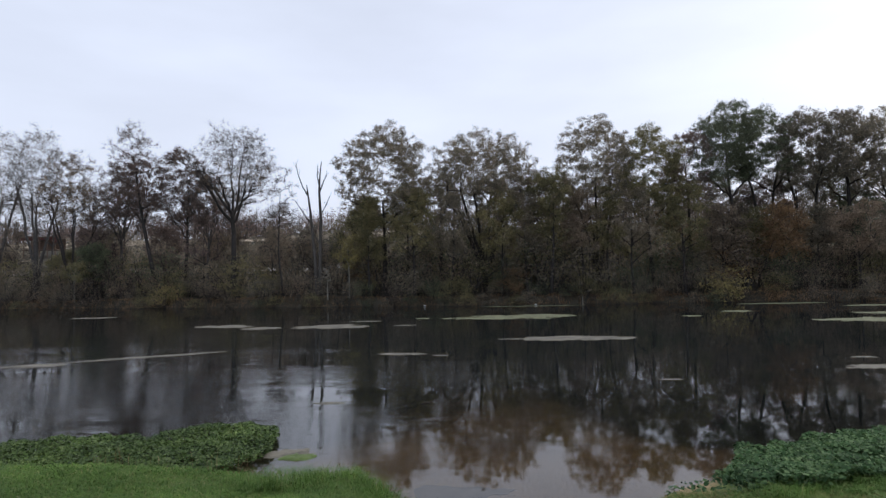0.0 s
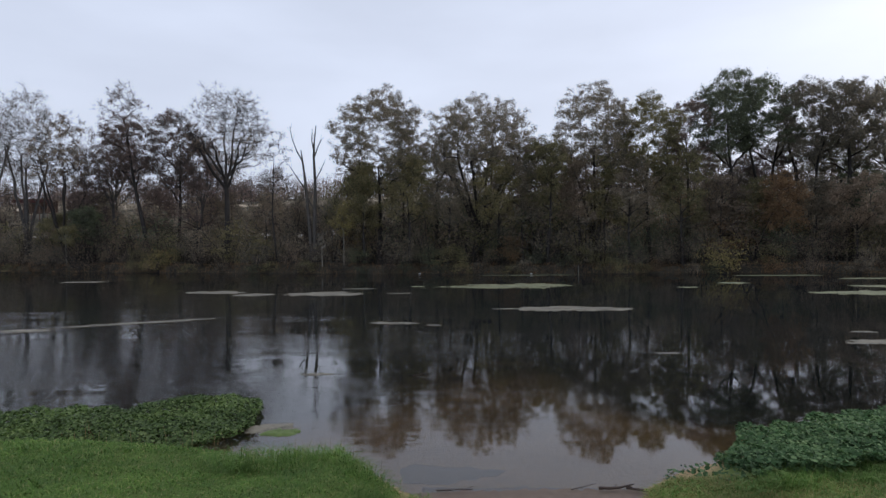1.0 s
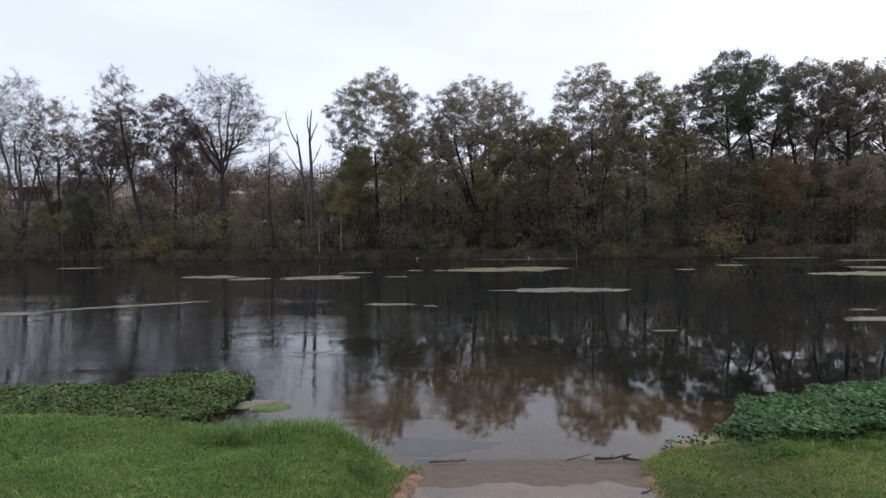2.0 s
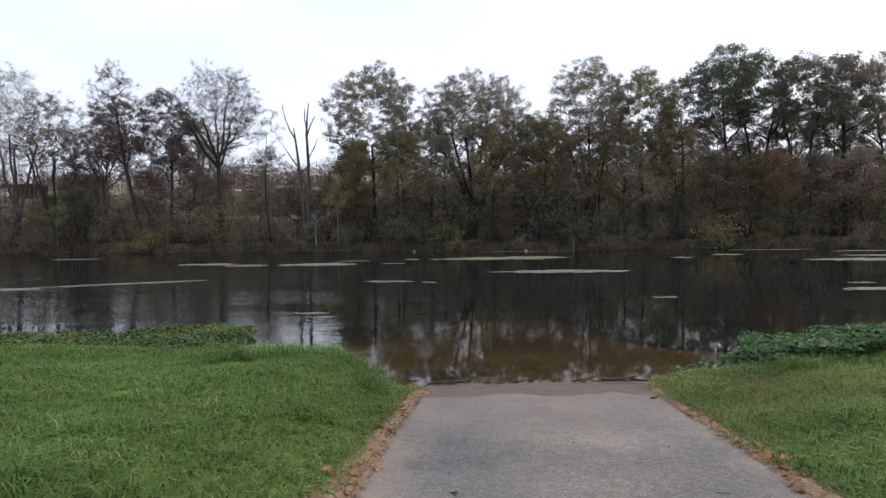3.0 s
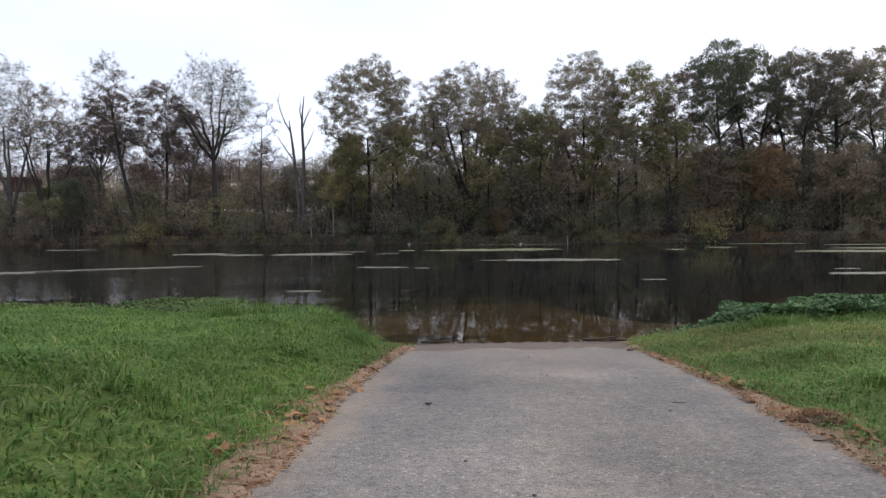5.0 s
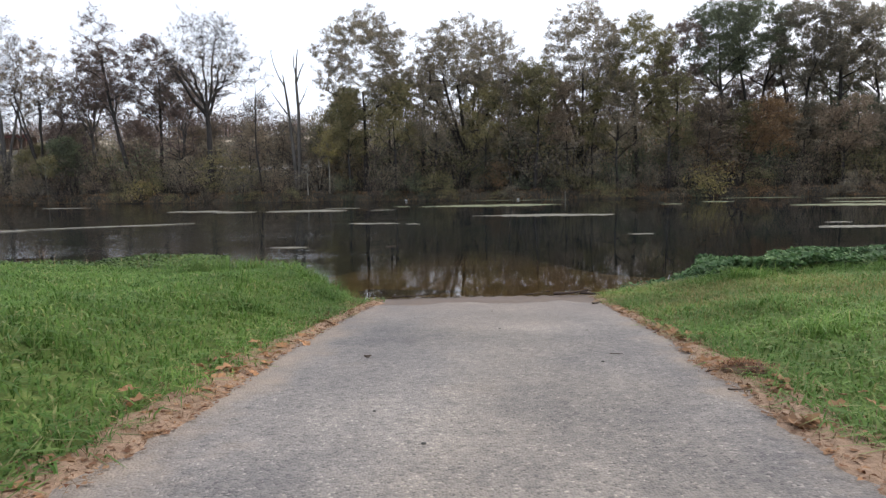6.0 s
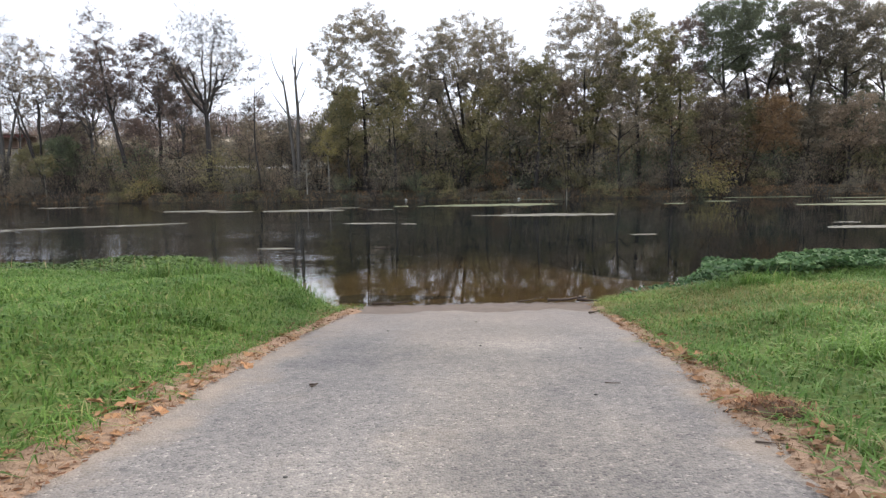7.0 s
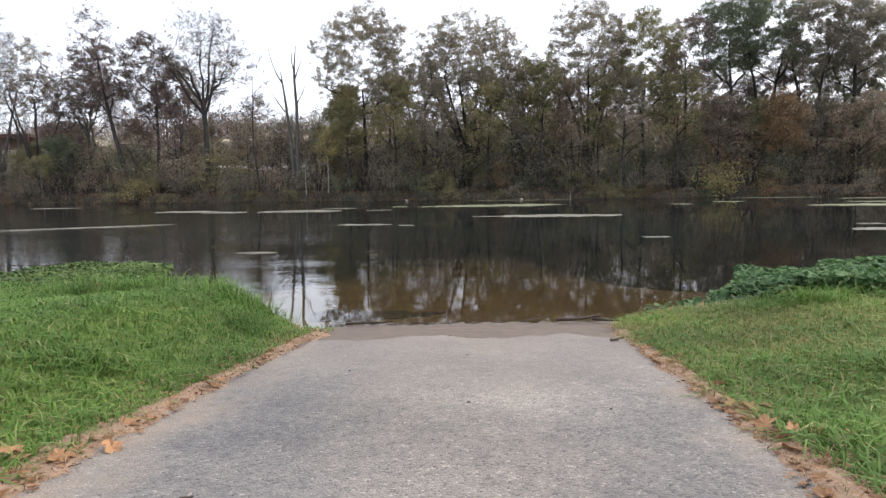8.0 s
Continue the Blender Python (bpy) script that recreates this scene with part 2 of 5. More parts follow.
def make_water():
    """Slow river water: tea-brown and clear to the bed, mirror-like at a low angle, ruffled in lanes by the current."""
    m = bpy.data.materials.new("river_water")
    m.use_nodes = True
    n, l = m.node_tree.nodes, m.node_tree.links
    n.clear()
    pos = n.new("ShaderNodeNewGeometry").outputs["Position"]
    stretch = n.new("ShaderNodeMapping")
    stretch.inputs["Scale"].default_value = (0.5, 1.0, 1.0)
    l.new(pos, stretch.inputs["Vector"])
    small = noise_tex(n, l, 4.2, 3, stretch.outputs[0])
    swell = noise_tex(n, l, 0.55, 2, stretch.outputs[0])
    lane = n.new("ShaderNodeMapping")
    lane.inputs["Scale"].default_value = (0.07, 0.34, 1.0)
    l.new(pos, lane.inputs["Vector"])
    sx = n.new("ShaderNodeSeparateXYZ")
    l.new(pos, sx.inputs[0])
    ruffle = n.new("ShaderNodeMath")
    ruffle.operation = "MULTIPLY"
    eddy = n.new("ShaderNodeMath")
    eddy.operation = "MULTIPLY"
    l.new(ranged(n, l, sx.outputs["X"], -1.5, -4.5), eddy.inputs[0])
    l.new(ranged(n, l, sx.outputs["Y"], 34.0, 24.0, 0.0, 0.09), eddy.inputs[1])
    current = n.new("ShaderNodeMath")
    current.operation = "ADD"
    l.new(noise_tex(n, l, 1.0, 4, lane.outputs[0]), current.inputs[0])
    l.new(eddy.outputs[0], current.inputs[1])
    l.new(ranged(n, l, current.outputs[0], 0.47, 0.64, 0.1, 2.1), ruffle.inputs[0])
    l.new(ranged(n, l, sx.outputs["X"], 3.0, -3.0, 0.2, 1.0), ruffle.inputs[1])
    offshore = n.new("ShaderNodeMath")
    offshore.operation = "MULTIPLY"
    l.new(ruffle.outputs[0], offshore.inputs[0])
    l.new(ranged(n, l, sx.outputs["Y"], 9.0, 15.0, 0.08, 1.0), offshore.inputs[1])
    calm = offshore.outputs[0]
    h = n.new("ShaderNodeMath")
    h.operation = "MULTIPLY"
    l.new(small, h.inputs[0])
    l.new(calm, h.inputs[1])
    h2 = n.new("ShaderNodeMath")
    h2.operation = "MULTIPLY_ADD"
    l.new(swell, h2.inputs[0])
    h2.inputs[1].default_value = 0.07
    l.new(h.outputs[0], h2.inputs[2])
    k = n.new("ShaderNodeBump")
    k.inputs["Strength"].default_value, k.inputs["Distance"].default_value = 0.3, 0.02
    l.new(h2.outputs[0], k.inputs["Height"])
    fr = n.new("ShaderNodeFresnel")
    fr.inputs["IOR"].default_value = 1.68
    l.new(k.outputs[0], fr.inputs["Normal"])
    gl = n.new("ShaderNodeBsdfGlossy")
    gl.inputs["Roughness"].default_value = 0.025
    l.new(k.outputs[0], gl.inputs["Normal"])
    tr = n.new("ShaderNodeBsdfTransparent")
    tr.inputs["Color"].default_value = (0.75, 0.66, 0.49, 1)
    # Suspended silt in blue-grey, its share painted up with Y to lift far darks
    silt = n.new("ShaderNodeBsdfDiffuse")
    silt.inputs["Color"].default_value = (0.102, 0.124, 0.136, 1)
    far_lift = n.new("ShaderNodeMixShader")
    l.new(ranged(n, l, sx.outputs["Y"], 9.0, 22.0, 0.03, 0.13), far_lift.inputs[0])
    l.new(tr.outputs[0], far_lift.inputs[1])
    l.new(silt.outputs[0], far_lift.inputs[2])
    s = n.new("ShaderNodeMixShader")
    l.new(fr.outputs[0], s.inputs[0])
    l.new(far_lift.outputs[0], s.inputs[1])
    l.new(gl.outputs[0], s.inputs[2])
    o = n.new("ShaderNodeOutputMaterial")
    l.new(s.outputs[0], o.inputs["Surface"])
    return m


def make_algae(name, a, c):
    m, n, l, b = material(name, 0.8, 0.25)
    f = noise_tex(n, l, 5, 6)
    broad = noise_tex(n, l, 1.3, 6, None, 0.7)
    weed = ramp(n, l, f, [(0.35, a), (0.65, c)])
    l.new(mix(n, l, ranged(n, l, broad, 0.42, 0.6), weed, tuple(v * 1.1 for v in c)), b.inputs["Base Color"])
    bump(n, l, b, f, 0.8, 0.04)
    return m


def plain(name, col, rough=0.8, wear=0.3, scale=3.0):
    m, n, l, b = material(name, rough)
    f = noise_tex(n, l, scale, 5)
    l.new(mix(n, l, f, tuple(v * (1 - wear) for v in col), tuple(min(1, v * (1 + wear)) for v in col)), b.inputs["Base Color"])
    bump(n, l, b, f, 0.3, 0.01)
    return m


GROUND, ASPHALT, DIRT, WATER = make_ground(), make_asphalt(), make_dirt(), make_water()
DAMP = plain("damp_silt", (0.11, 0.08, 0.06), 0.6, 0.5, 9)
ALGAE = make_algae("floating_algae", (0.05, 0.046, 0.036), (0.165, 0.152, 0.12))
ALGAE_GREEN = make_algae("floating_algae_green", (0.06, 0.064, 0.036), (0.165, 0.17, 0.1))
PALE_SOIL = plain("pale_bare_soil", (0.42, 0.35, 0.26), 0.95, 0.35, 0.5)
ROAD_GREY = plain("far_road_grey", (0.34, 0.33, 0.32), 0.9, 0.2, 0.8)
RED_WOOD = plain("red_stained_timber", (0.085, 0.032, 0.027), 0.7, 0.4)
BROWN_WOOD = plain("weathered_timber", (0.12, 0.08, 0.06), 0.8, 0.4)
STONE = plain("dark_stone", (0.07, 0.065, 0.06), 0.8, 0.4, 40)
WET_SLAB = plain("wet_paving", (0.13, 0.11, 0.085), 0.8, 0.5, 4)
FLOTSAM = plain("pale_flotsam", (0.45, 0.45, 0.43), 0.6, 0.15, 8)
CLOD = plain("clod_soil", (0.1, 0.066, 0.044), 0.95, 0.45, 40)
STICK = plain("wet_driftwood", (0.06, 0.042, 0.032), 0.75, 0.4, 20)


# ---- mesh helpers ----
def mesh_np(name, verts, faces, smooth=False, more=None):
    """A mesh from arrays: verts (n, 3) and faces (m, k), all with k corners; more: further faces with three."""
    verts, faces = np.asarray(verts, np.float32), np.asarray(faces, np.int32)
    me = bpy.data.meshes.new(name)
    me.vertices.add(len(verts))
    me.vertices.foreach_set("co", verts.ravel())
    k = faces.shape[1]
    loops, starts = faces.ravel(), np.arange(0, faces.size, k, dtype=np.int32)
    if more is not None:
        more = np.asarray(more, np.int32)
        starts = np.concatenate([starts, np.arange(faces.size, faces.size + more.size, 3, dtype=np.int32)])
        loops = np.concatenate([loops, more.ravel()])
    me.loops.add(len(loops))
    me.loops.foreach_set("vertex_index", loops)
    me.polygons.add(len(starts))
    me.polygons.foreach_set("loop_start", starts)
    if smooth:
        me.polygons.foreach_set("use_smooth", np.ones(len(starts), bool))
    me.update(calc_edges=True)
    return me


def piece(name, me, mat, parent=None, label=""):
    ob = new(name, me)
    if mat and not me.materials:
        me.materials.append(mat)
    if parent:
        ob.parent = parent
    if label:
        tagged(ob, label)
    return ob


def part(name, bm, mat, parent=None, label="", smooth=False):
    me = bpy.data.meshes.new(name)
    for f in bm.faces:
        f.smooth = smooth
    bm.to_mesh(me)
    bm.free()
    return piece(name, me, mat, parent, label)


def box(bm, c, size, bevel=0.0, rot=None):
    m = Matrix.Translation(c) @ (rot.to_4x4() if rot else Matrix()) @ Matrix.Diagonal((*size, 1))
    r = bmesh.ops.create_cube(bm, size=1.0, matrix=m)
    if bevel:
        es = list({e for v in r["verts"] for e in v.link_edges})
        bmesh.ops.bevel(bm, geom=es, offset=bevel, segments=1, affect="EDGES")


def step(x):
    x = np.clip(x, 0.0, 1.0)
    return x * x * (3 - 2 * x)


# ---- the lie of the land ----
SHORE_X = [-400, -60, -20, -8, -5, -3.9, -3.0, -2.5, -2.0, -1.7, 1.0, 1.9, 3, 4.6, 7, 20, 60, 400]
SHORE_Y = [26, 14, 10.5, 9.6, 9.3, 8.9, 9.15, 8.8, 8.2, 8.15, 8.3, 9.1, 9.7, 10.6, 11.6, 14, 17, 30]
BANK_X = [-600, -65, -48, -31, -16, -2.5, 10, 23, 35, 45, 600]
BANK_Y = [150, 81, 78.6, 75, 71.7, 69, 68.5, 68, 66.5, 65, 20]


def shore(x):
    return np.interp(x, SHORE_X, SHORE_Y)


def bank(x):
    return np.interp(x, BANK_X, BANK_Y) + 0.5 * np.sin(x * 0.7) + 0.35 * np.sin(x * 1.9 + 1)


def ramp_left(y):
    return np.interp(y, [-30, 0, 2.0, 2.7, 3.4, 4.3, 5.6, 7.0, 8.0], [-1.9, -1.9, -1.9, -1.87, -1.86, -1.89, -1.85, -1.75, -1.7])


def ramp_right(y):
    return np.interp(y, [-30, 1.5, 2.6, 3.4, 3.9, 4.3, 4.7, 6.5, 8.5], [0.3, 0.39, 0.48, 0.59, 0.61, 0.69, 0.76, 0.87, 0.98])


def land(x, y):
    """Height of the near bank, the river bed and the far bank, water level at 0."""
    x, y = np.asarray(x, float), np.asarray(y, float)
    d = shore(x) - y
    slope = 0.095 * np.clip(d, 0, 14) + 0.02 * np.clip(d - 14, 0, 60)
    left = step((ramp_left(y) - 0.12 - x) / 1.3)
    right = step((x - ramp_right(y) - 0.12) / 1.6)
    near = slope + 0.30 * left * step(d / 0.5) + 0.10 * right * step(d / 1.2)
    near = near + (left + right) * 0.02 * (np.sin(x * 2.1 + y) + np.sin(y * 1.7 - x * 0.8)) * step(d / 0.5)
    bed = -np.minimum(1.6, (0.06 + 0.2 * step((ramp_left(y) + 0.6 - x) / 8) + 0.2 * step((x - ramp_right(y) + 0.2) / 5)) * np.clip(-d, 0, 99))
    e = y - bank(x)
    far = 0.9 * step(e / 1.4) + 0.03 * np.clip(e, 0, 85) + 0.175 * np.clip(e - 10, 0, 75) + 0.004 * np.clip(e - 85, 0, 2000)
    far = far + step(e / 4) * 0.25 * (np.sin(x * 0.23) + np.sin(y * 0.31 + x * 0.11))
    farbed = -np.minimum(1.6, 0.45 * np.clip(-e, 0, 99))
    return np.where(d > 0, near, np.where(e > 0, far, np.maximum(bed, farbed)))


def land_at(x, y):
    return float(land(x, y))


def spread(*runs):
    return np.unique(np.concatenate([np.arange(a, b, s) for a, b, s in runs] ).round(3))


gx = spread((-2400, -200, 200), (-200, -100, 8), (-100, -12, 1.6), (-12, 10, 0.16), (10, 100, 1.6), (100, 200, 8), (200, 2401, 200))
gy = spread((-800, -100, 100), (-100, -20, 8), (-20, 0, 1), (0, 14, 0.16), (14, 60, 2), (60, 92, 0.5), (92, 180, 4), (180, 400, 20), (400, 3201, 200))
XX, YY = np.meshgrid(gx, gy)
nx, ny = len(gx), len(gy)
idx = np.arange(nx * ny).reshape(ny, nx)
quads = np.stack([idx[:-1, :-1], idx[:-1, 1:], idx[1:, 1:], idx[1:, :-1]], -1).reshape(-1, 4)
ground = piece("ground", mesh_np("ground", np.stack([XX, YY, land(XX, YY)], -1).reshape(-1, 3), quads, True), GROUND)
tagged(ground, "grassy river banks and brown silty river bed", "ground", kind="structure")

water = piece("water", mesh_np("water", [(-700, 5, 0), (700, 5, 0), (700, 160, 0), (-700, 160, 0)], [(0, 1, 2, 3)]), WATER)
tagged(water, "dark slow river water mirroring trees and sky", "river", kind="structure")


def strip(name, xl, xr, y0, y1, lift_by, thick, mat, rag, seed, dy=0.08, nx_=14, rough=0.0, feather=0.02):
    """A paved or bare strip that follows the land, with ragged edges and a skirt at its sides."""
    ys = np.arange(y0, y1 + 1e-6, dy)
    rows = []
    for k, y in enumerate(ys):
        a = xl(y) + rag * (0.7 * noise.noise((seed, y * 1.7, 0)) + 0.6 * noise.noise((seed, y * 6, 3)) + 0.5 * noise.noise((seed, y * 15, 6)))
        b = xr(y) + rag * (0.7 * noise.noise((seed + 9, y * 1.7, 0)) + 0.6 * noise.noise((seed + 9, y * 6, 3)) + 0.5 * noise.noise((seed + 9, y * 15, 6)))
        u = np.linspace(0, 1, nx_)
        x = a + (b - a) * u
        yy = y + (0.2 * np.array([noise.noise((v * 1.3, seed, 5)) + 0.5 * noise.noise((v * 5, seed, 5)) for v in x]) if k == len(ys) - 1 else 0 * x)
        z = land(x, np.full_like(x, y)) + lift_by + rough * np.sin(np.pi * u) * np.array([0.4 + noise.noise((v * 14, y * 14, seed)) for v in x])
        row = np.stack([x, yy, z], -1)
        rows.append(np.vstack([row[:1] - [[feather, 0, thick]], row, row[-1:] - [[-feather, 0, thick]]]))
    last = rows[-1].copy()
    last[:, 2] -= thick
    last[:, 1] += 0.03
    rows.append(last)
    v = np.array(rows)
    r, c = v.shape[:2]
    ii = np.arange(r * c).reshape(r, c)
    q = np.stack([ii[:-1, :-1], ii[:-1, 1:], ii[1:, 1:], ii[1:, :-1]], -1).reshape(-1, 4)
    return piece(name, mesh_np(name, v.reshape(-1, 3), q, True), mat)


road = strip("road", lambda y: ramp_left(y) - 0.1 * step((7.4 - y) / 0.8), lambda y: ramp_right(y) + 0.1 * step((7.4 - y) / 0.8), -24, 7.42, 0.03, 0.04, ASPHALT, 0.05, 3.3, nx_=26)
tagged(road, "worn grey asphalt boat ramp running into the river", "boat ramp", kind="structure")
verge_l = strip("verge", lambda y: ramp_left(y) - 0.2 + 0.08 * step((y - 3.5) / 4), lambda y: ramp_left(y) - 0.01, -24, 7.7, 0.034, 0.04, DIRT, 0.085, 7.7, dy=0.05, nx_=9, rough=0.018, feather=0.09)
verge_r = strip("verge", lambda y: ramp_right(y) + 0.01, lambda y: ramp_right(y) + 0.22 - 0.12 * step((y - 3) / 3), -24, 7.6, 0.034, 0.04, DIRT, 0.085, 17.7, dy=0.05, nx_=9, rough=0.018, feather=0.09)
for v in (verge_l, verge_r):
    tagged(v, "bare sandy dirt margin beside the asphalt", "verge", kind="structure")
foot = strip("shore_dirt", lambda y: ramp_left(y) - 0.1, lambda y: ramp_right(y) + 0.15, 7.1, 8.5, 0.008, 0.02, DAMP, 0.1, 27.7, dy=0.05, nx_=50, rough=0.01)
tagged(foot, "damp brown dirt at the foot of the boat ramp", "shore", kind="structure")


def hillside_band(name, x0, x1, e0, e1, mat, rag, seed):
    xs = np.arange(x0, x1, 2.0)
    v = []
    for x in xs:
        a = bank(x) + e0 + rag * noise.noise((x * 0.09, seed, 0))
        b = bank(x) + e1 + rag * noise.noise((x * 0.09, seed, 4))
        for y in np.linspace(a, b, 5):
            v.append((x, y, land_at(x, y) + 0.12))
    ii = np.arange(len(v)).reshape(len(xs), 5)
    q = np.stack([ii[:-1, :-1], ii[1:, :-1], ii[1:, 1:], ii[:-1, 1:]], -1).reshape(-1, 4)
    return piece(name, mesh_np(name, v, q, True), mat)


tagged(hillside_band("road", -200, -22, 31, 34.5, ROAD_GREY, 0.4, 2), "pale grey road along the far hillside", "road", kind="structure")
tagged(hillside_band("bare_slope", -200, -10, 74, 80, PALE_SOIL, 6, 5), "pale bare soil strip high on the far hillside", "hillside", kind="structure")


# ---- trees ----
class Wood:
    """Collects tapering tubes for trunks, limbs and twigs, and the places where leaves sit."""

    def __init__(self):
        self.v, self.f, self.count, self.tri = [], [], 0, []

    def tube(self, pts, r0, r1, sides):
        pts = np.asarray(pts, float)
        n = len(pts)
        t = np.gradient(pts, axis=0)
        t /= np.linalg.norm(t, axis=1, keepdims=True) + 1e-9
        ref = np.where(np.abs(t[:, 2:3]) > 0.9, [[1.0, 0, 0]], [[0, 0, 1.0]])
        a = np.cross(t, ref)
        a /= np.linalg.norm(a, axis=1, keepdims=True) + 1e-9
        b = np.cross(t, a)
        ang = np.arange(sides) * 2 * np.pi / sides
        r = np.linspace(r0, r1, n)[:, None, None]
        ring = pts[:, None] + r * (a[:, None] * np.cos(ang)[None, :, None] + b[:, None] * np.sin(ang)[None, :, None])
        self.v.append(ring.reshape(-1, 3))
        i = np.arange(n * sides).reshape(n, sides) + self.count
        j = np.roll(i, -1, 1)
        self.f.append(np.stack([i[:-1], j[:-1], j[1:], i[1:]], -1).reshape(-1, 4))
        self.count += n * sides

    def spikes(self, corners):
        """Three-sided points: (n, 4, 3), three corners of the foot and the tip."""
        i = np.arange(len(corners))[:, None] * 4 + self.count
        self.v.append(corners.reshape(-1, 3))
        self.tri.append(np.concatenate([i + [[0, 1, 3]], i + [[1, 2, 3]], i + [[2, 0, 3]]]))
        self.count += len(corners) * 4

    def mesh(self, name):
        return mesh_np(name, np.concatenate(self.v), np.concatenate(self.f), True, np.concatenate(self.tri) if self.tri else None)


def bend(rng, p, d, length, n, wob, up):
    """A wandering line of n steps from p along d; up lifts (or droops) it as it goes."""
    pts, d = [np.array(p, float)], np.array(d, float)
    d /= np.linalg.norm(d)
    for _ in range(n):
        d = d + rng.normal(0, wob, 3) + [0, 0, up]
        d /= np.linalg.norm(d)
        pts.append(pts[-1] + d * length / n)
    return np.array(pts)


def along(pts, u):
    k = u * (len(pts) - 1)
    i = min(int(k), len(pts) - 2)
    return pts[i] + (pts[i + 1] - pts[i]) * (k - i), pts[i + 1] - pts[i]


def leaves(rng, tips, per, size, scatter, whole=False):
    """Small leaf sprays scattered round the twigs, pointed blades turned at random; whole ones are bent lengthwise."""
    tips = np.repeat(np.asarray(tips), per, axis=0)
    n = len(tips)
    c = tips + rng.normal(0, scatter, (n, 3)) * [1, 1, 0.75]
    a = rng.normal(0, 1, (n, 3))
    a /= np.linalg.norm(a, axis=1, keepdims=True)
    b = np.cross(a, rng.normal(0, 1, (n, 3)))
    b /= np.linalg.norm(b, axis=1, keepdims=True) + 1e-9
    w = np.cross(a, b)
    s = size * rng.uniform(0.55, 1.35, (n, 1))
    if whole:
        v = np.stack([c - a * s * 0.6, c + b * s * 0.38 + w * s * 0.12, c + a * s * 0.6, c - b * s * 0.38 + w * s * 0.12], 1)
    else:
        v = np.stack([c - a * s * 0.6, c + b * s * 0.5, c + a * s * 0.5 - b * s * 0.35], 1)
    k = v.shape[1]
    return v.reshape(-1, 3), np.arange(n * k).reshape(n, k)


def grow(rng, w, nodes, radii, targets, wob, thin, r_min=0.02, keep=0.62, steep=0.35):
    """Branches that reach, one after another, from the nearest lower wood to each target. Returns their lines."""
    lines = []
    for end in targets:
        P = np.array(nodes)
        d = end - P
        dist = np.linalg.norm(d, axis=1)
        bad = d[:, 2] < steep * dist
        k = int(np.argmin(dist + bad * (6 + 2 * dist)))
        p, L = P[k], dist[k]
        n = 3 if L < 1.6 else (4 if L < 3 else 6)
        c = p + (end - p) * 0.5 + np.array([0, 0, 0.12 * L]) * rng.uniform(-0.6, 1.0) + rng.normal(0, 0.07 * L, 3)
        t = np.linspace(0, 1, n)[:, None]
        line = (1 - t) ** 2 * p + 2 * t * (1 - t) * c + t ** 2 * end + rng.normal(0, wob * L, (n, 3)) * ((t > 0) & (t < 1))
        r = max(r_min, min(radii[k] * keep, 0.025 + 0.03 * L))
        w.tube(line, r, max(0.012, r * 0.45) * thin, 5 if r > 0.06 else 3)
        lines.append(line)
        for j in range(1, n):
            nodes.append(line[j])
            radii.append(r * (1 - 0.5 * j / (n - 1)))
    return lines


def shell(rng, n, mid, rc, hc, ph, low=-0.75, inner=0.45):
    """Targets inside an uneven rounded crown, thicker towards its outside."""
    out = []
    while len(out) < n:
        g = rng.uniform(low, 1)
        az = rng.uniform(0, 6.28)
        h = math.sqrt(max(0.0, 1 - g * g))
        lump = 1 + 0.1 * math.sin(2 * az + ph[1] + 2 * g) + 0.09 * math.sin(3 * az + ph[2] - 4 * g) + 0.07 * math.sin(5 * az + ph[3] + 7 * g)
        k = (inner + (1 - inner) * rng.random() ** 0.45) * lump * 0.97
        out.append(mid + np.array([math.cos(az) * h * rc, math.sin(az) * h * rc, g * hc]) * k)
    return out


def twig_burst(rng, w, ends, count, length, r, up=0.15, out_from=None):
    """Fine pointed twigs, count to each end, spraying outwards from it."""
    p = np.repeat(np.asarray(ends), count, axis=0)
    n = len(p)
    if not n:
        return
    d = rng.normal(0, 1, (n, 3)) + [0, 0, up]
    if out_from is not None:
        o = p - np.repeat(out_from, count, axis=0)
        d = d + 1.1 * o / (np.linalg.norm(o, axis=1, keepdims=True) + 1e-6)
    d /= np.linalg.norm(d, axis=1, keepdims=True)
    q = p + d * (length * rng.uniform(0.35, 1.2, n))[:, None]
    a = np.cross(d, rng.normal(0, 1, (n, 3)))
    a /= np.linalg.norm(a, axis=1, keepdims=True) + 1e-9
    b = np.cross(d, a)
    ring = [a * math.cos(t) + b * math.sin(t) for t in (0, 2.094, 4.189)]
    w.spikes(np.stack([p + k * r * 1.25 for k in ring] + [q], 1))


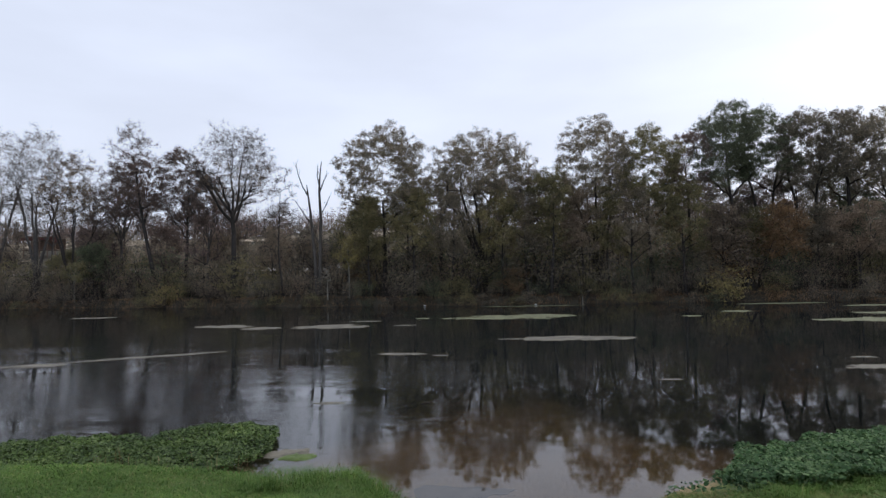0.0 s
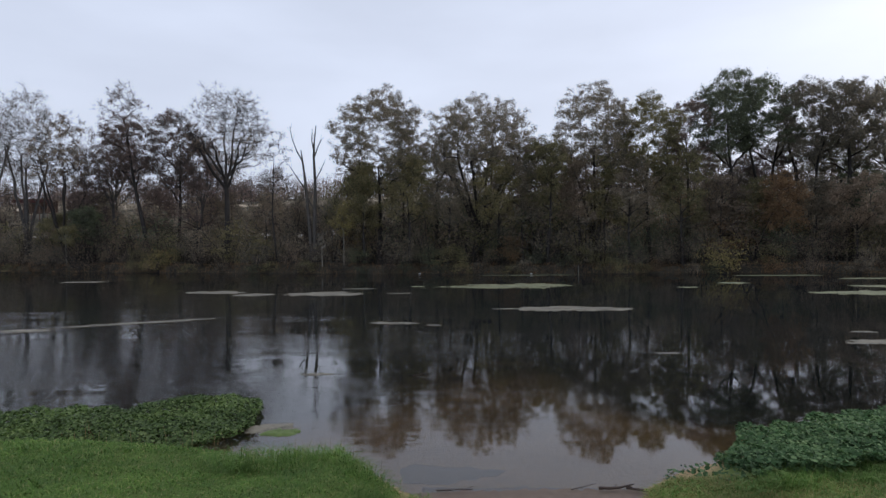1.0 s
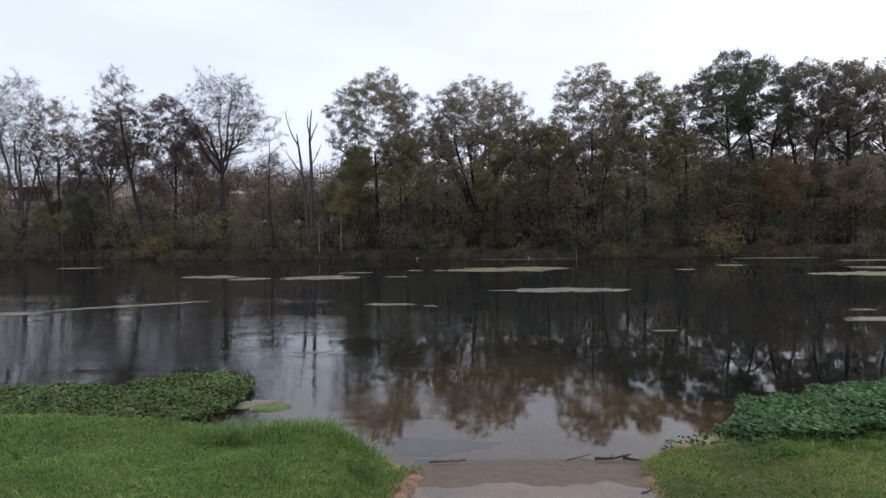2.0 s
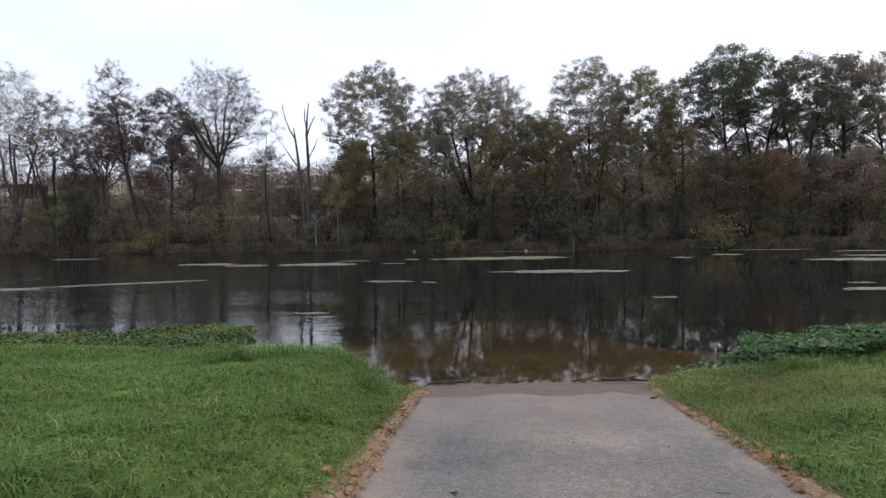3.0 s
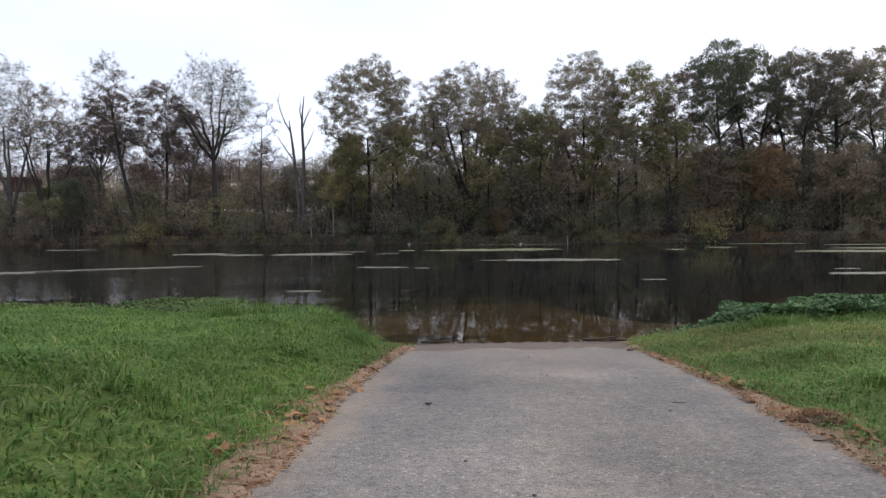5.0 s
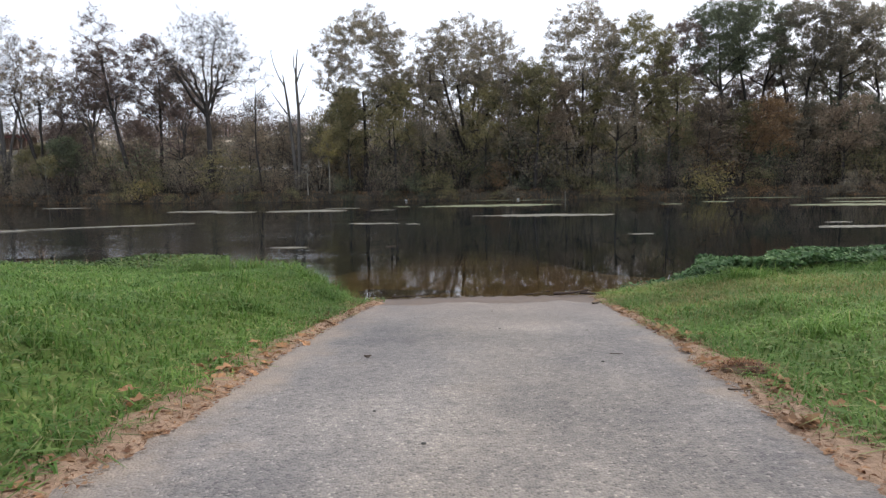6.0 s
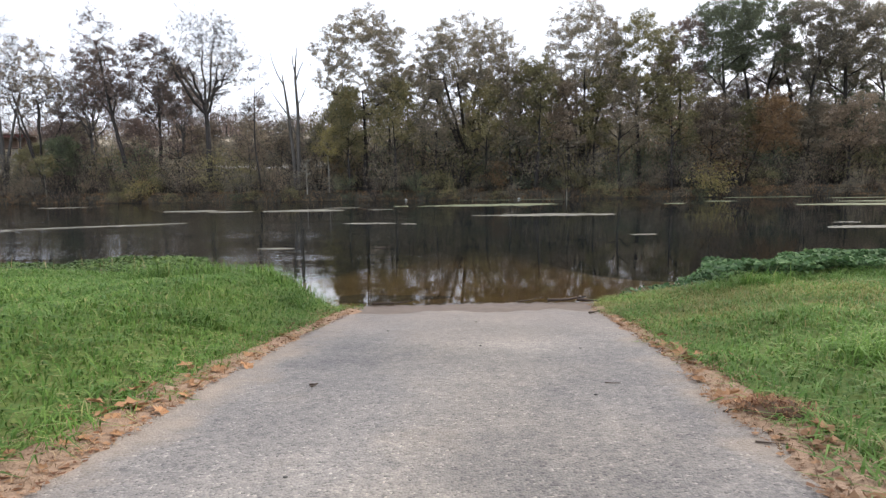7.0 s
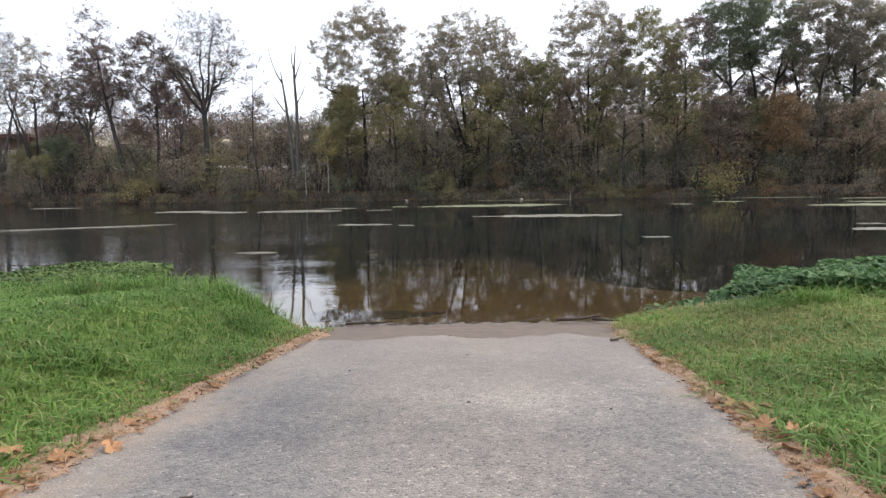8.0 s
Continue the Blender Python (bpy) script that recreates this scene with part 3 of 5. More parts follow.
class Limbs:
    """Wood that grows from target to target, each branch from the nearest lower wood."""

    def __init__(self, rng, w):
        self.rng, self.w, self.n = rng, w, 0
        self.p, self.r = np.zeros((6000, 3)), np.zeros(6000)

    def add(self, line, r0, r1):
        k = len(line)
        self.p[self.n:self.n + k] = line
        self.r[self.n:self.n + k] = np.linspace(r0, r1, k)
        self.n += k

    def reach(self, end, steep, keep, r_of, r_min, arch):
        rng, P = self.rng, self.p[:self.n]
        d = end - P
        dist = np.linalg.norm(d, axis=1) + 1e-6
        k = int(np.argmin(dist * (1 + 1.6 * np.clip(steep - d[:, 2] / dist, 0, 2)) - 6.0 * np.minimum(self.r[:self.n], 0.2)))
        p, L = P[k].copy(), dist[k]
        n = 3 if L < 1.2 else (5 if L < 4 else 8)
        c = p + (end - p) * 0.5 + np.array([0, 0, arch * L]) + rng.normal(0, 0.09 * L, 3)
        t = np.linspace(0, 1, n)[:, None]
        line = (1 - t) ** 2 * p + 2 * t * (1 - t) * c + t ** 2 * end + rng.normal(0, 0.022 * L, (n, 3)) * ((t > 0) & (t < 1))
        r = max(r_min, min(self.r[k] * keep, r_of * (0.6 + L)))
        self.w.tube(line, r, max(r_min * 0.7, r * 0.45), 6 if r > 0.1 else (4 if r > 0.04 else 3))
        self.add(line[1:], r * 0.9, r * 0.5)


def tree_meshes(seed, H, rc, zb, stems=1, fork=0.35, lean=(0.0, 0.0), lobes=12, clumps=320, per=60, leaf=0.19, clump=0.26, twigs=3,
                twig_len=0.55, thin=1.0, leafy=1.0, bare_top=2.0, trunk_r=None, leader=0.0, lobe=0.36, flat=0.72, boughs=7):
    """A trunk or a fan of stems that carries a crown of rounded lobes from zb up to H; every lobe holds compact leaf clumps with gaps of sky between."""
    rng = np.random.default_rng(seed)
    w, fine = Wood(), Wood()
    limbs = Limbs(rng, w)
    r0 = trunk_r or 0.012 * H + 0.04
    hc = (H - zb) / 2
    mid = np.array([0, 0, zb + hc])
    zf = zb + hc * (0.25 if not leader else 2 * leader)
    if stems == 1:
        line = bend(rng, (0, 0, -0.3), (0, 0, 1), zf + 0.3, 8, 0.04, 0.04)
        line[:, :2] -= np.outer(np.linspace(0, 1, 9) ** 2, line[-1, :2] * 0.6)
        w.tube(line, r0, r0 * (0.62 if not leader else 0.25), 8)
        limbs.add(line[4:], r0 * 0.8, r0 * (0.6 if not leader else 0.25))
        for k in range(0 if leader else boughs):
            az = 0.3 + k * 6.283 / boughs + rng.normal(0, 0.2)
            far = rng.uniform(0.35, 0.62) * rc * (1 if k else 0.3)
            end = np.array([math.cos(az) * far, math.sin(az) * far, zb + hc * rng.uniform(0.75, 1.25) * (1 if k else 1.25)])
            t = np.linspace(0, 1, 8)[:, None]
            start = line[-1] if k % 2 else line[-2]
            line_k = start * (1 - t) ** 2 + 2 * t * (1 - t) * np.array([end[0] * 0.62, end[1] * 0.62, start[2] + 0.4 * (end[2] - start[2])]) + t ** 2 * end
            line_k += rng.normal(0, 0.1, (8, 3)) * (t > 0)
            w.tube(line_k, r0 * 0.46, r0 * 0.17, 6)
            limbs.add(line_k[1:], r0 * 0.44, r0 * 0.17)
    else:
        z0 = zb * 0.3
        w.tube([(0, 0, -0.3), (0.04, 0, z0 * 0.5), (0, 0, z0)], r0 * 1.15, r0, 8)
        for k in range(stems):
            az = 0.5 + k * 6.283 / stems + rng.normal(0, 0.25)
            end = np.array([math.cos(az) * fork * rc, math.sin(az) * fork * rc, zb + hc * rng.uniform(0.5, 0.95)])
            t = np.linspace(0, 1, 8)[:, None]
            line = np.array([0, 0, z0 - 0.2]) * (1 - t) ** 2 + 2 * t * (1 - t) * np.array([end[0] * 0.35, end[1] * 0.35, zb * 0.9]) + t ** 2 * end
            line += rng.normal(0, 0.09, (8, 3)) * (t > 0)
            w.tube(line, r0 * 0.62, r0 * 0.28, 7)
            limbs.add(line[2:], r0 * 0.55, r0 * 0.28)
    heads, sizes = [], []
    for k in range(lobes):
        g = 1 - 1.55 * (k + 0.5) / lobes + rng.normal(0, 0.05)
        az = k * 2.39996 + rng.normal(0, 0.3)
        h = math.sqrt(max(0.0, 1 - min(1, abs(g)) ** 2.4))
        sz = lobe * rng.uniform(0.78, 1.22) * min(rc, hc * 1.25)
        fx, fz = max(0.2, rc - sz * 0.95), max(0.2, hc - sz * flat)
        heads.append(mid + np.array([math.cos(az) * h * fx, math.sin(az) * h * fx, np.clip(g, -0.8, 1) * fz]) * rng.uniform(0.86, 1.0))
        sizes.append(sz)
    for k in np.argsort([q[2] + 0.6 * math.hypot(q[0], q[1]) for q in heads]):
        limbs.reach(heads[k], 0.55, 0.72, 0.026, 0.04 * thin, 0.07)
    share = np.array(sizes) ** 2
    share = np.maximum(3, (share / share.sum() * clumps).astype(int))
    ends, cores = [], []
    for q, sz, m in zip(heads, sizes, share):
        v = rng.normal(0, 1, (m, 3))
        v /= np.linalg.norm(v, axis=1, keepdims=True)
        e = q + v * sz * np.array([1, 1, flat]) * (0.35 + 0.65 * rng.random((m, 1)) ** 0.6)
        e = e[np.argsort(np.linalg.norm(e - q, axis=1))]
        ends += list(e)
        cores += [q] * m
    limbs.w = fine
    for e in ends:
        limbs.reach(e, 0.1, 0.6, 0.02, 0.016 * thin, 0.03)
    ends, cores = np.array(ends), np.array(cores)
    twig_burst(rng, fine, ends, twigs, twig_len, 0.0085 * thin, 0.2, cores - [0, 0, 0.5])
    if twigs > 6:
        twig_burst(rng, fine, (ends + cores) / 2, twigs // 4, twig_len * 1.2, 0.0085 * thin, 0.2, cores - [0, 0, 0.5])
    bow = np.array(lean)
    for v in w.v + fine.v:
        v[:, :2] += bow * np.clip(v[:, 2:3], 0, None)
    on = (rng.random(len(ends)) < leafy) & ((ends[:, 2] < zb + 2 * hc * bare_top) | (rng.random(len(ends)) < 0.12))
    tips = ends[on]
    tips[:, :2] += bow * tips[:, 2:3]
    lv = leaves(rng, tips, per, leaf, clump) if per and len(tips) else None
    return w.mesh("trunk"), (mesh_np("crown", *lv) if lv else None), fine.mesh("branchwork")


def plant_tree(name, meshes, x, y, bark_mat, leaf_mat, label, category="tree", group="trees on the far bank"):
    root = new(name)
    root.location = (x, y, land_at(x, y))
    piece("trunk", meshes[0], bark_mat, root)
    piece("branchwork", meshes[2], bark_mat, root)
    if meshes[1]:
        piece("crown", meshes[1], leaf_mat, root)
    return tagged(root, label, category, group)


def on_bank(x, e):
    return x, float(bank(x)) + e


def tall(seed, x, e, top, rc, low, bark_mat, leaf_mat, label, **kw):
    """A tree whose crown reaches from low up to top above the river."""
    px, py = on_bank(x, e)
    z = land_at(px, py)
    return plant_tree("tree", tree_meshes(seed, top + 0.5 - z, rc, low - z, **kw), px, py, bark_mat, leaf_mat, label)


HAZE = "tall nearly bare grey tree with hazy twigs"
BARE = dict(lobes=22, lobe=0.42, clumps=560, twigs=15, twig_len=1.0, per=4, leaf=0.11, clump=0.4, thin=0.8)
SPARSE = dict(clumps=460, twigs=11, twig_len=0.8, per=40, leaf=0.16, clump=0.25, lobe=0.42)
tall(1, -74.5, 6, 28.2, 6.4, 11.0, BARK_GREY, LEAF_BROWN, HAZE, stems=4, fork=0.5, trunk_r=0.42, **BARE)
tall(2, -67.2, 6, 28.0, 5.2, 10.5, BARK_GREY, LEAF_BROWN, HAZE, stems=4, fork=0.5, trunk_r=0.42, **BARE)
tall(3, -60.0, 4, 23.4, 5.8, 8.4, BARK, LEAF_BROWN, "spreading tree with sparse brown leaves", stems=5, fork=0.6, lobes=16, leafy=0.5, **SPARSE)
tall(4, -46.2, 5, 27.2, 4.8, 8.6, BARK, LEAF_RUSSET, "leaning tree with russet leaves below a bare top", lean=(-0.19, 0.02), leader=0.7, lobes=19, bare_top=0.7, leafy=0.85, **SPARSE)
tall(5, -54.5, 9, 21.4, 5.2, 9.0, BARK_GREY, LEAF_RUSSET, "brown-leaved tree behind the river bank", lobes=14, leafy=0.8, **SPARSE)
tall(6, -43.2, 7, 24.0, 4.3, 8.6, BARK, LEAF_RUSSET, "slender tree with patchy russet leaves", lean=(-0.04, 0), leader=0.65, lobes=16, leafy=0.8, **SPARSE)
tall(61, -39.4, 8, 19.5, 3.8, 8.5, BARK_GREY, LEAF_RUSSET, "slim half-bare tree among larger ones", lobes=11, leafy=0.6, **SPARSE)
tall(7, -33.4, 3, 25.4, 7.4, 11.0, BARK, LEAF_BROWN, "large forked bare tree with wide dark limbs", trunk_r=0.46, lobes=30, lobe=0.34, clumps=760, twigs=15, twig_len=0.95, per=30, leaf=0.12, leafy=0.3, bare_top=0.55, thin=0.85)
tall(8, -25.7, 2, 18.8, 2.4, 9.0, BARK, LEAF_BROWN, "thin bare tree at the water's edge", lobes=9, clumps=110, twigs=8, per=0, trunk_r=0.15, leader=0.6)
GREY = "slender half-bare grey tree behind the waterside trees"
for sd, x, e, top, rc, low in ((90, -71.0, 13, 19.6, 4.6, 8.0), (91, -63.5, 14, 20.4, 4.6, 8.0), (92, -57.0, 15, 20.0, 4.4, 8.4), (93, -50.4, 14, 18.4, 4.4, 8.0), (94, -37.0, 13, 18.0, 4.0, 7.6), (95, -30.0, 14, 15.6, 3.8, 7.4), (96, -45.6, 16, 18.6, 4.2, 8.2), (97, -79.5, 13, 20.4, 4.8, 8.0)):
    tall(sd, x, e, top, rc, low, BARK_GREY, LEAF_RUSSET, GREY, lobes=14, clumps=230, lobe=0.44, twigs=15, twig_len=0.95, per=26, leaf=0.14, clump=0.3, leafy=0.45, leader=0.55, thin=0.9)
FULL = dict(per=56, leaf=0.145, clump=0.23, twigs=5)
tall(10, -12.0, 5, 24.0, 7.0, 7.6, BARK, LEAF_MIX, "broad tree in thinning brown-green autumn leaf", lobes=28, clumps=880, trunk_r=0.36, leader=0.35, **FULL)
tall(11, 0.8, 6, 22.6, 7.9, 9.4, BARK, LEAF_MIX, "many-stemmed tree in dull autumn leaf", stems=7, fork=0.6, lobes=27, clumps=860, trunk_r=0.42, **FULL)
tall(13, 8.5, 3, 17.0, 3.4, 5.5, BARK, LEAF_OLIVE, "small olive-green tree among taller ones", lobes=13, clumps=300, lobe=0.42, leader=0.5, **FULL)
tall(14, 14.8, 6, 23.7, 5.6, 9.0, BARK, LEAF_MIX, "upright tree with forked stems and thinning leaves", stems=5, fork=0.5, lobes=24, clumps=600, trunk_r=0.34, **FULL)
tall(15, 21.4, 5, 22.0, 4.6, 7.0, BARK, LEAF_OLIVE, "olive-green tree in autumn leaf", lobes=20, clumps=600, leader=0.5, **FULL)
tall(16, 26.5, 7, 21.6, 3.6, 8.6, BARK, LEAF_RUSSET, "slim half-bare tree with purplish brown leaves", lobes=14, clumps=330, per=34, leaf=0.16, clump=0.23, twigs=8, leafy=0.8, leader=0.6)
tall(17, 31.5, 8, 25.0, 5.2, 10.4, BARK, LEAF_GREEN, "tall dark green tree with bare lower trunk", lobes=24, clumps=680, leader=0.6, flat=0.62, trunk_r=0.34, **FULL)
tall(18, 36.0, 9, 24.4, 5.2, 11.6, BARK, LEAF_GREEN, "tall dark tree with two bare stems", stems=2, fork=0.55, lobes=21, clumps=560, flat=0.62, trunk_r=0.4, **FULL)
tall(19, 40.4, 8, 23.5, 5.0, 10.4, BARK, LEAF_MIX, "tall tree with leaning dark stems", stems=3, fork=0.5, lobes=21, clumps=560, lean=(0.02, 0), flat=0.6, trunk_r=0.4, **FULL)
tall(20, 45.0, 8, 23.4, 5.2, 9.0, BARK, LEAF_MIX, "tall tree with layered olive and brown foliage", lobes=23, clumps=600, leader=0.6, flat=0.6, trunk_r=0.4, **FULL)
tall(21, 50.4, 9, 23.6, 5.6, 10.0, BARK, LEAF_MIX, "tall tree with brown-green layered foliage", stems=2, fork=0.4, lobes=23, clumps=600, flat=0.6, **FULL)
tall(22, 57.5, 9, 23.8, 6.0, 8.0, BARK, LEAF_GREEN, "tall dark green tree on the far bank", lobes=18, clumps=460, leader=0.5, **FULL)
tall(23, 66.0, 9, 23.0, 6.2, 8.0, BARK, LEAF_MIX, "tall tree in dull autumn leaf", lobes=18, clumps=460, **FULL)
BACK = "thin-leaved tree standing behind the waterside trees"
for sd, x, e, top, rc, low, lm in ((68, 1.8, 10.5, 18.2, 4.6, 7.0, LEAF_MIX), (69, -9.6, 10, 17.0, 3.6, 7.5, LEAF_OLIVE), (24, -5.2, 11, 18.6, 4.2, 9.0, LEAF_MIX), (25, 7.6, 12, 18.0, 4.4, 8.0, LEAF_RUSSET), (26, 11.6, 11, 17.0, 3.4, 8.0, LEAF_MIX), (27, 19.0, 13, 18.6, 4.2, 8.0, LEAF_RUSSET),
                                   (28, 27.6, 13, 18.4, 4.4, 6.5, LEAF_MIX), (29, 41.6, 13, 18.6, 4.8, 7.0, LEAF_MIX), (30, 47.6, 14, 18.6, 4.8, 7.0, LEAF_GREEN), (64, 54.0, 13, 19.6, 4.8, 7.0, LEAF_MIX),
                                   (65, 33.5, 14, 16.8, 4.6, 6.6, LEAF_MIX), (67, 38.2, 13, 16.8, 4.6, 6.6, LEAF_RUSSET), (66, -15.6, 10, 15.4, 3.0, 8.0, LEAF_OLIVE)):
    tall(sd, x, e, top, rc, low, BARK, lm, BACK, lobes=15, clumps=360, leafy=0.75, leader=0.55, lobe=0.42, **FULL)
UNDER = "smaller leafy tree beneath the tall trees"
for sd, x, e, top, rc, lm in ((31, -8.0, 2.5, 13.8, 3.2, LEAF_OLIVE), (32, -3.4, 3, 13.2, 2.8, LEAF_MIX), (33, 2.8, 2.6, 12.8, 3.0, LEAF_OLIVE), (34, 12.4, 3, 13.2, 2.5, LEAF_BROWN),
                              (35, 18.4, 3.2, 13.0, 3.0, LEAF_MIX), (36, 24.2, 3, 13.4, 3.2, LEAF_OLIVE), (37, 29.0, 4, 11.0, 2.8, LEAF_BROWN), (38, 34.8, 3, 11.4, 3.0, LEAF_RUST),
                              (39, 43.0, 3.5, 11.4, 3.4, LEAF_BROWN), (40, 49.0, 4, 12.0, 3.6, LEAF_MIX), (54, 33.2, 5, 11.0, 3.0, LEAF_OLIVE), (55, 39.8, 5.5, 11.6, 2.8, LEAF_MIX), (56, 46.2, 6, 12.0, 3.0, LEAF_GREEN), (57, 53.5, 6, 15.0, 3.6, LEAF_BROWN), (58, 5.8, 4, 13.4, 2.6, LEAF_MIX), (59, 15.6, 4, 13.2, 2.4, LEAF_OLIVE), (41, -13.8, 2.6, 12.4, 2.2, LEAF_OLIVE), (42, -56, 4, 9.6, 2.4, LEAF_GREEN), (43, -62.5, 5, 9.0, 2.4, LEAF_OLIVE),
                              (44, -18.5, 9, 10.5, 2.8, LEAF_MIX), (45, -24.5, 11, 11.0, 3.0, LEAF_BROWN), (46, -30, 12, 11.2, 3.0, LEAF_MIX), (47, -36.5, 10, 11.6, 3.2, LEAF_BROWN), (48, -41, 13, 12.0, 3.2, LEAF_BROWN),
                              (49, -48.5, 11, 13.0, 3.4, LEAF_RUSSET), (50, -58.5, 12, 13.4, 3.4, LEAF_MIX), (51, -61.5, 11, 13.0, 3.2, LEAF_RUSSET), (53, -86, 10, 13.6, 3.4, LEAF_MIX),
                              (71, -73, 8, 13.5, 3.4, LEAF_BROWN), (72, -56.5, 7, 15.0, 3.6, LEAF_RUSSET), (75, -38.5, 5, 14.0, 3.2, LEAF_RUSSET), (77, -28.2, 6, 11.8, 3.0, LEAF_BROWN), (78, -22.8, 7, 11.5, 2.8, LEAF_MIX), (79, -17.2, 5, 12.5, 2.6, LEAF_OLIVE), (81, -79, 8, 15.0, 3.6, LEAF_BROWN)):
    tall(sd, x, e, top + (1.2 if -15 < x < 30 else 0), rc * 1.12, 0.22 * top, BARK, lm, UNDER, lobes=14, clumps=240 if sd < 70 else 160, per=52 if sd < 70 else 26, leaf=0.15, twigs=3 if sd < 70 else 9, lobe=0.42, leader=0.5)


def dead_tree():
    """A dead tree: two bare weathered stems with broken side branches."""
    rng = np.random.default_rng(77)
    x, y = on_bank(-20.6, 3)
    z = land_at(x, y)
    root = new("dead_tree")
    root.location = (x, y, z)
    for stem, r, boughs in (
            (((0.1, 0, -0.3), (0.25, 0, 5), (0.3, 0, 10), (0.15, 0, 13.5), (0.2, 0, 15.5), (0.45, 0.1, 17.5)), 0.3,
             (((0.2, 0, 13.6), (0.75, 0.1, 15), (1.4, 0.2, 16.0)), ((0.3, 0, 10.5), (0.9, 0.2, 11.6), (1.5, 0.3, 13.0)), ((0.15, 0, 14), (-0.1, 0, 15.6), (0.0, 0, 16.6)))),
            (((-0.1, 0, -0.3), (-0.5, 0, 5), (-1.1, 0, 10.5), (-1.4, 0, 13.2), (-1.5, 0, 14.4)), 0.28,
             (((-1.35, 0, 12.9), (-2.1, 0.1, 14.2), (-2.7, 0.1, 15.8), (-3.0, 0.1, 17.4)), ((-1.1, 0, 9.5), (-2.2, 0.2, 11), (-3.2, 0.3, 12.4)), ((-0.9, 0, 8.5), (0.0, 0.1, 6.8), (0.2, 0.1, 5.2))))):
        w = Wood()
        w.tube(np.array(stem) + rng.normal(0, 0.04, (len(stem), 3)), r, 0.05, 7)
        trunk = piece("stem", w.mesh("stem"), BARK_DEAD, root)
        for bough in boughs:
            w = Wood()
            w.tube(np.array(bough) + rng.normal(0, 0.04, (len(bough), 3)), 0.11, 0.03, 5)
            for k in range(3):
                p, d = along(np.array(bough), rng.uniform(0.4, 0.95))
                w.tube(bend(rng, p, d / np.linalg.norm(d) + rng.normal(0, 0.5, 3), rng.uniform(0.5, 1.3), 3, 0.15, 0.05), 0.03, 0.012, 3)
            piece("broken_branch", w.mesh("broken_branch"), BARK_DEAD, trunk)
    return tagged(root, "dead leafless tree with two broken weathered stems", "tree", "trees on the far bank")


dead_tree()


# ---- undergrowth of the far bank ----
def shrub_meshes(seed, H, r, per, leaf, stems=6, tipsets=36, twigs=2):
    rng = np.random.default_rng(seed)
    w, nodes, radii = Wood(), [], []
    for s in range(stems):
        a = rng.uniform(0, 6.28)
        d = (math.cos(a) * rng.uniform(0.05, 0.6) * r / H * 2, math.sin(a) * rng.uniform(0.05, 0.6) * r / H * 2, 1)
        st = bend(rng, (rng.normal(0, 0.25), rng.normal(0, 0.25), -0.3), d, H * rng.uniform(0.6, 1.0), 6, 0.13, 0.0)
        w.tube(st, 0.05, 0.012, 4)
        nodes += list(st[1:])
        radii += [0.03] * 6
    ph = rng.uniform(0, 6.28, 4)
    targets = shell(rng, tipsets, np.array([0, 0, H * 0.5]), r * 0.9, H * 0.5, ph, low=-0.9, inner=0.3)
    grow(rng, w, nodes, radii, targets, 0.05, 1.0, 0.012, steep=0.0)
    twig_burst(rng, w, targets, twigs, 0.9, 0.01, 0.3)
    return w.mesh("branchwork"), mesh_np("foliage", *leaves(rng, targets, per, leaf, 0.42))


def shrub_thing(seed, H, r, per, leaf, bark_mat, leaf_mat, label, **kw):
    root = new("shrub")
    a, b = shrub_meshes(seed, H, r, per, leaf, **kw)
    piece("branchwork", a, bark_mat, root)
    piece("foliage", b, leaf_mat, root)
    return tagged(root, label, "shrub", "shrubs along the far bank")


KINDS = [
    shrub_thing(101, 5.0, 2.6, 54, 0.14, BARK, LEAF_BROWN, "dark brown leafy shrub on the river bank"),
    shrub_thing(102, 5.0, 2.6, 54, 0.14, BARK, LEAF_OLIVE, "olive-green shrub on the river bank"),
    shrub_thing(103, 5.0, 2.4, 54, 0.14, BARK, LEAF_MIX, "tangled shrub with turning leaves"),
    shrub_thing(104, 5.0, 2.2, 9, 0.15, BARK, LEAF_BROWN, "tangle of bare brown brushwood", stems=9, twigs=7),
    shrub_thing(105, 5.0, 2.4, 54, 0.14, BARK, LEAF_GREEN, "dark green shrub on the river bank"),
    shrub_thing(106, 5.0, 2.2, 54, 0.14, BARK, LEAF_RUST, "rust-coloured shrub on the river bank"),
]


def set_shrub(kind, x, e, h, turn, wide, first):
    px, py = on_bank(x, e)
    m = Matrix.LocRotScale((px, py, land_at(px, py) - 0.05), Euler((0, 0, turn)), (h / 5 * wide, h / 5 * wide, h / 5))
    if first:
        KINDS[kind].matrix_basis = m
        return
    copy_thing_scaled(KINDS[kind], m)


def copy_thing_scaled(ob, m):
    sc = ob.scale.copy()
    return copy_thing(ob, m @ Matrix.Diagonal((1 / sc.x, 1 / sc.y, 1 / sc.z, 1)))


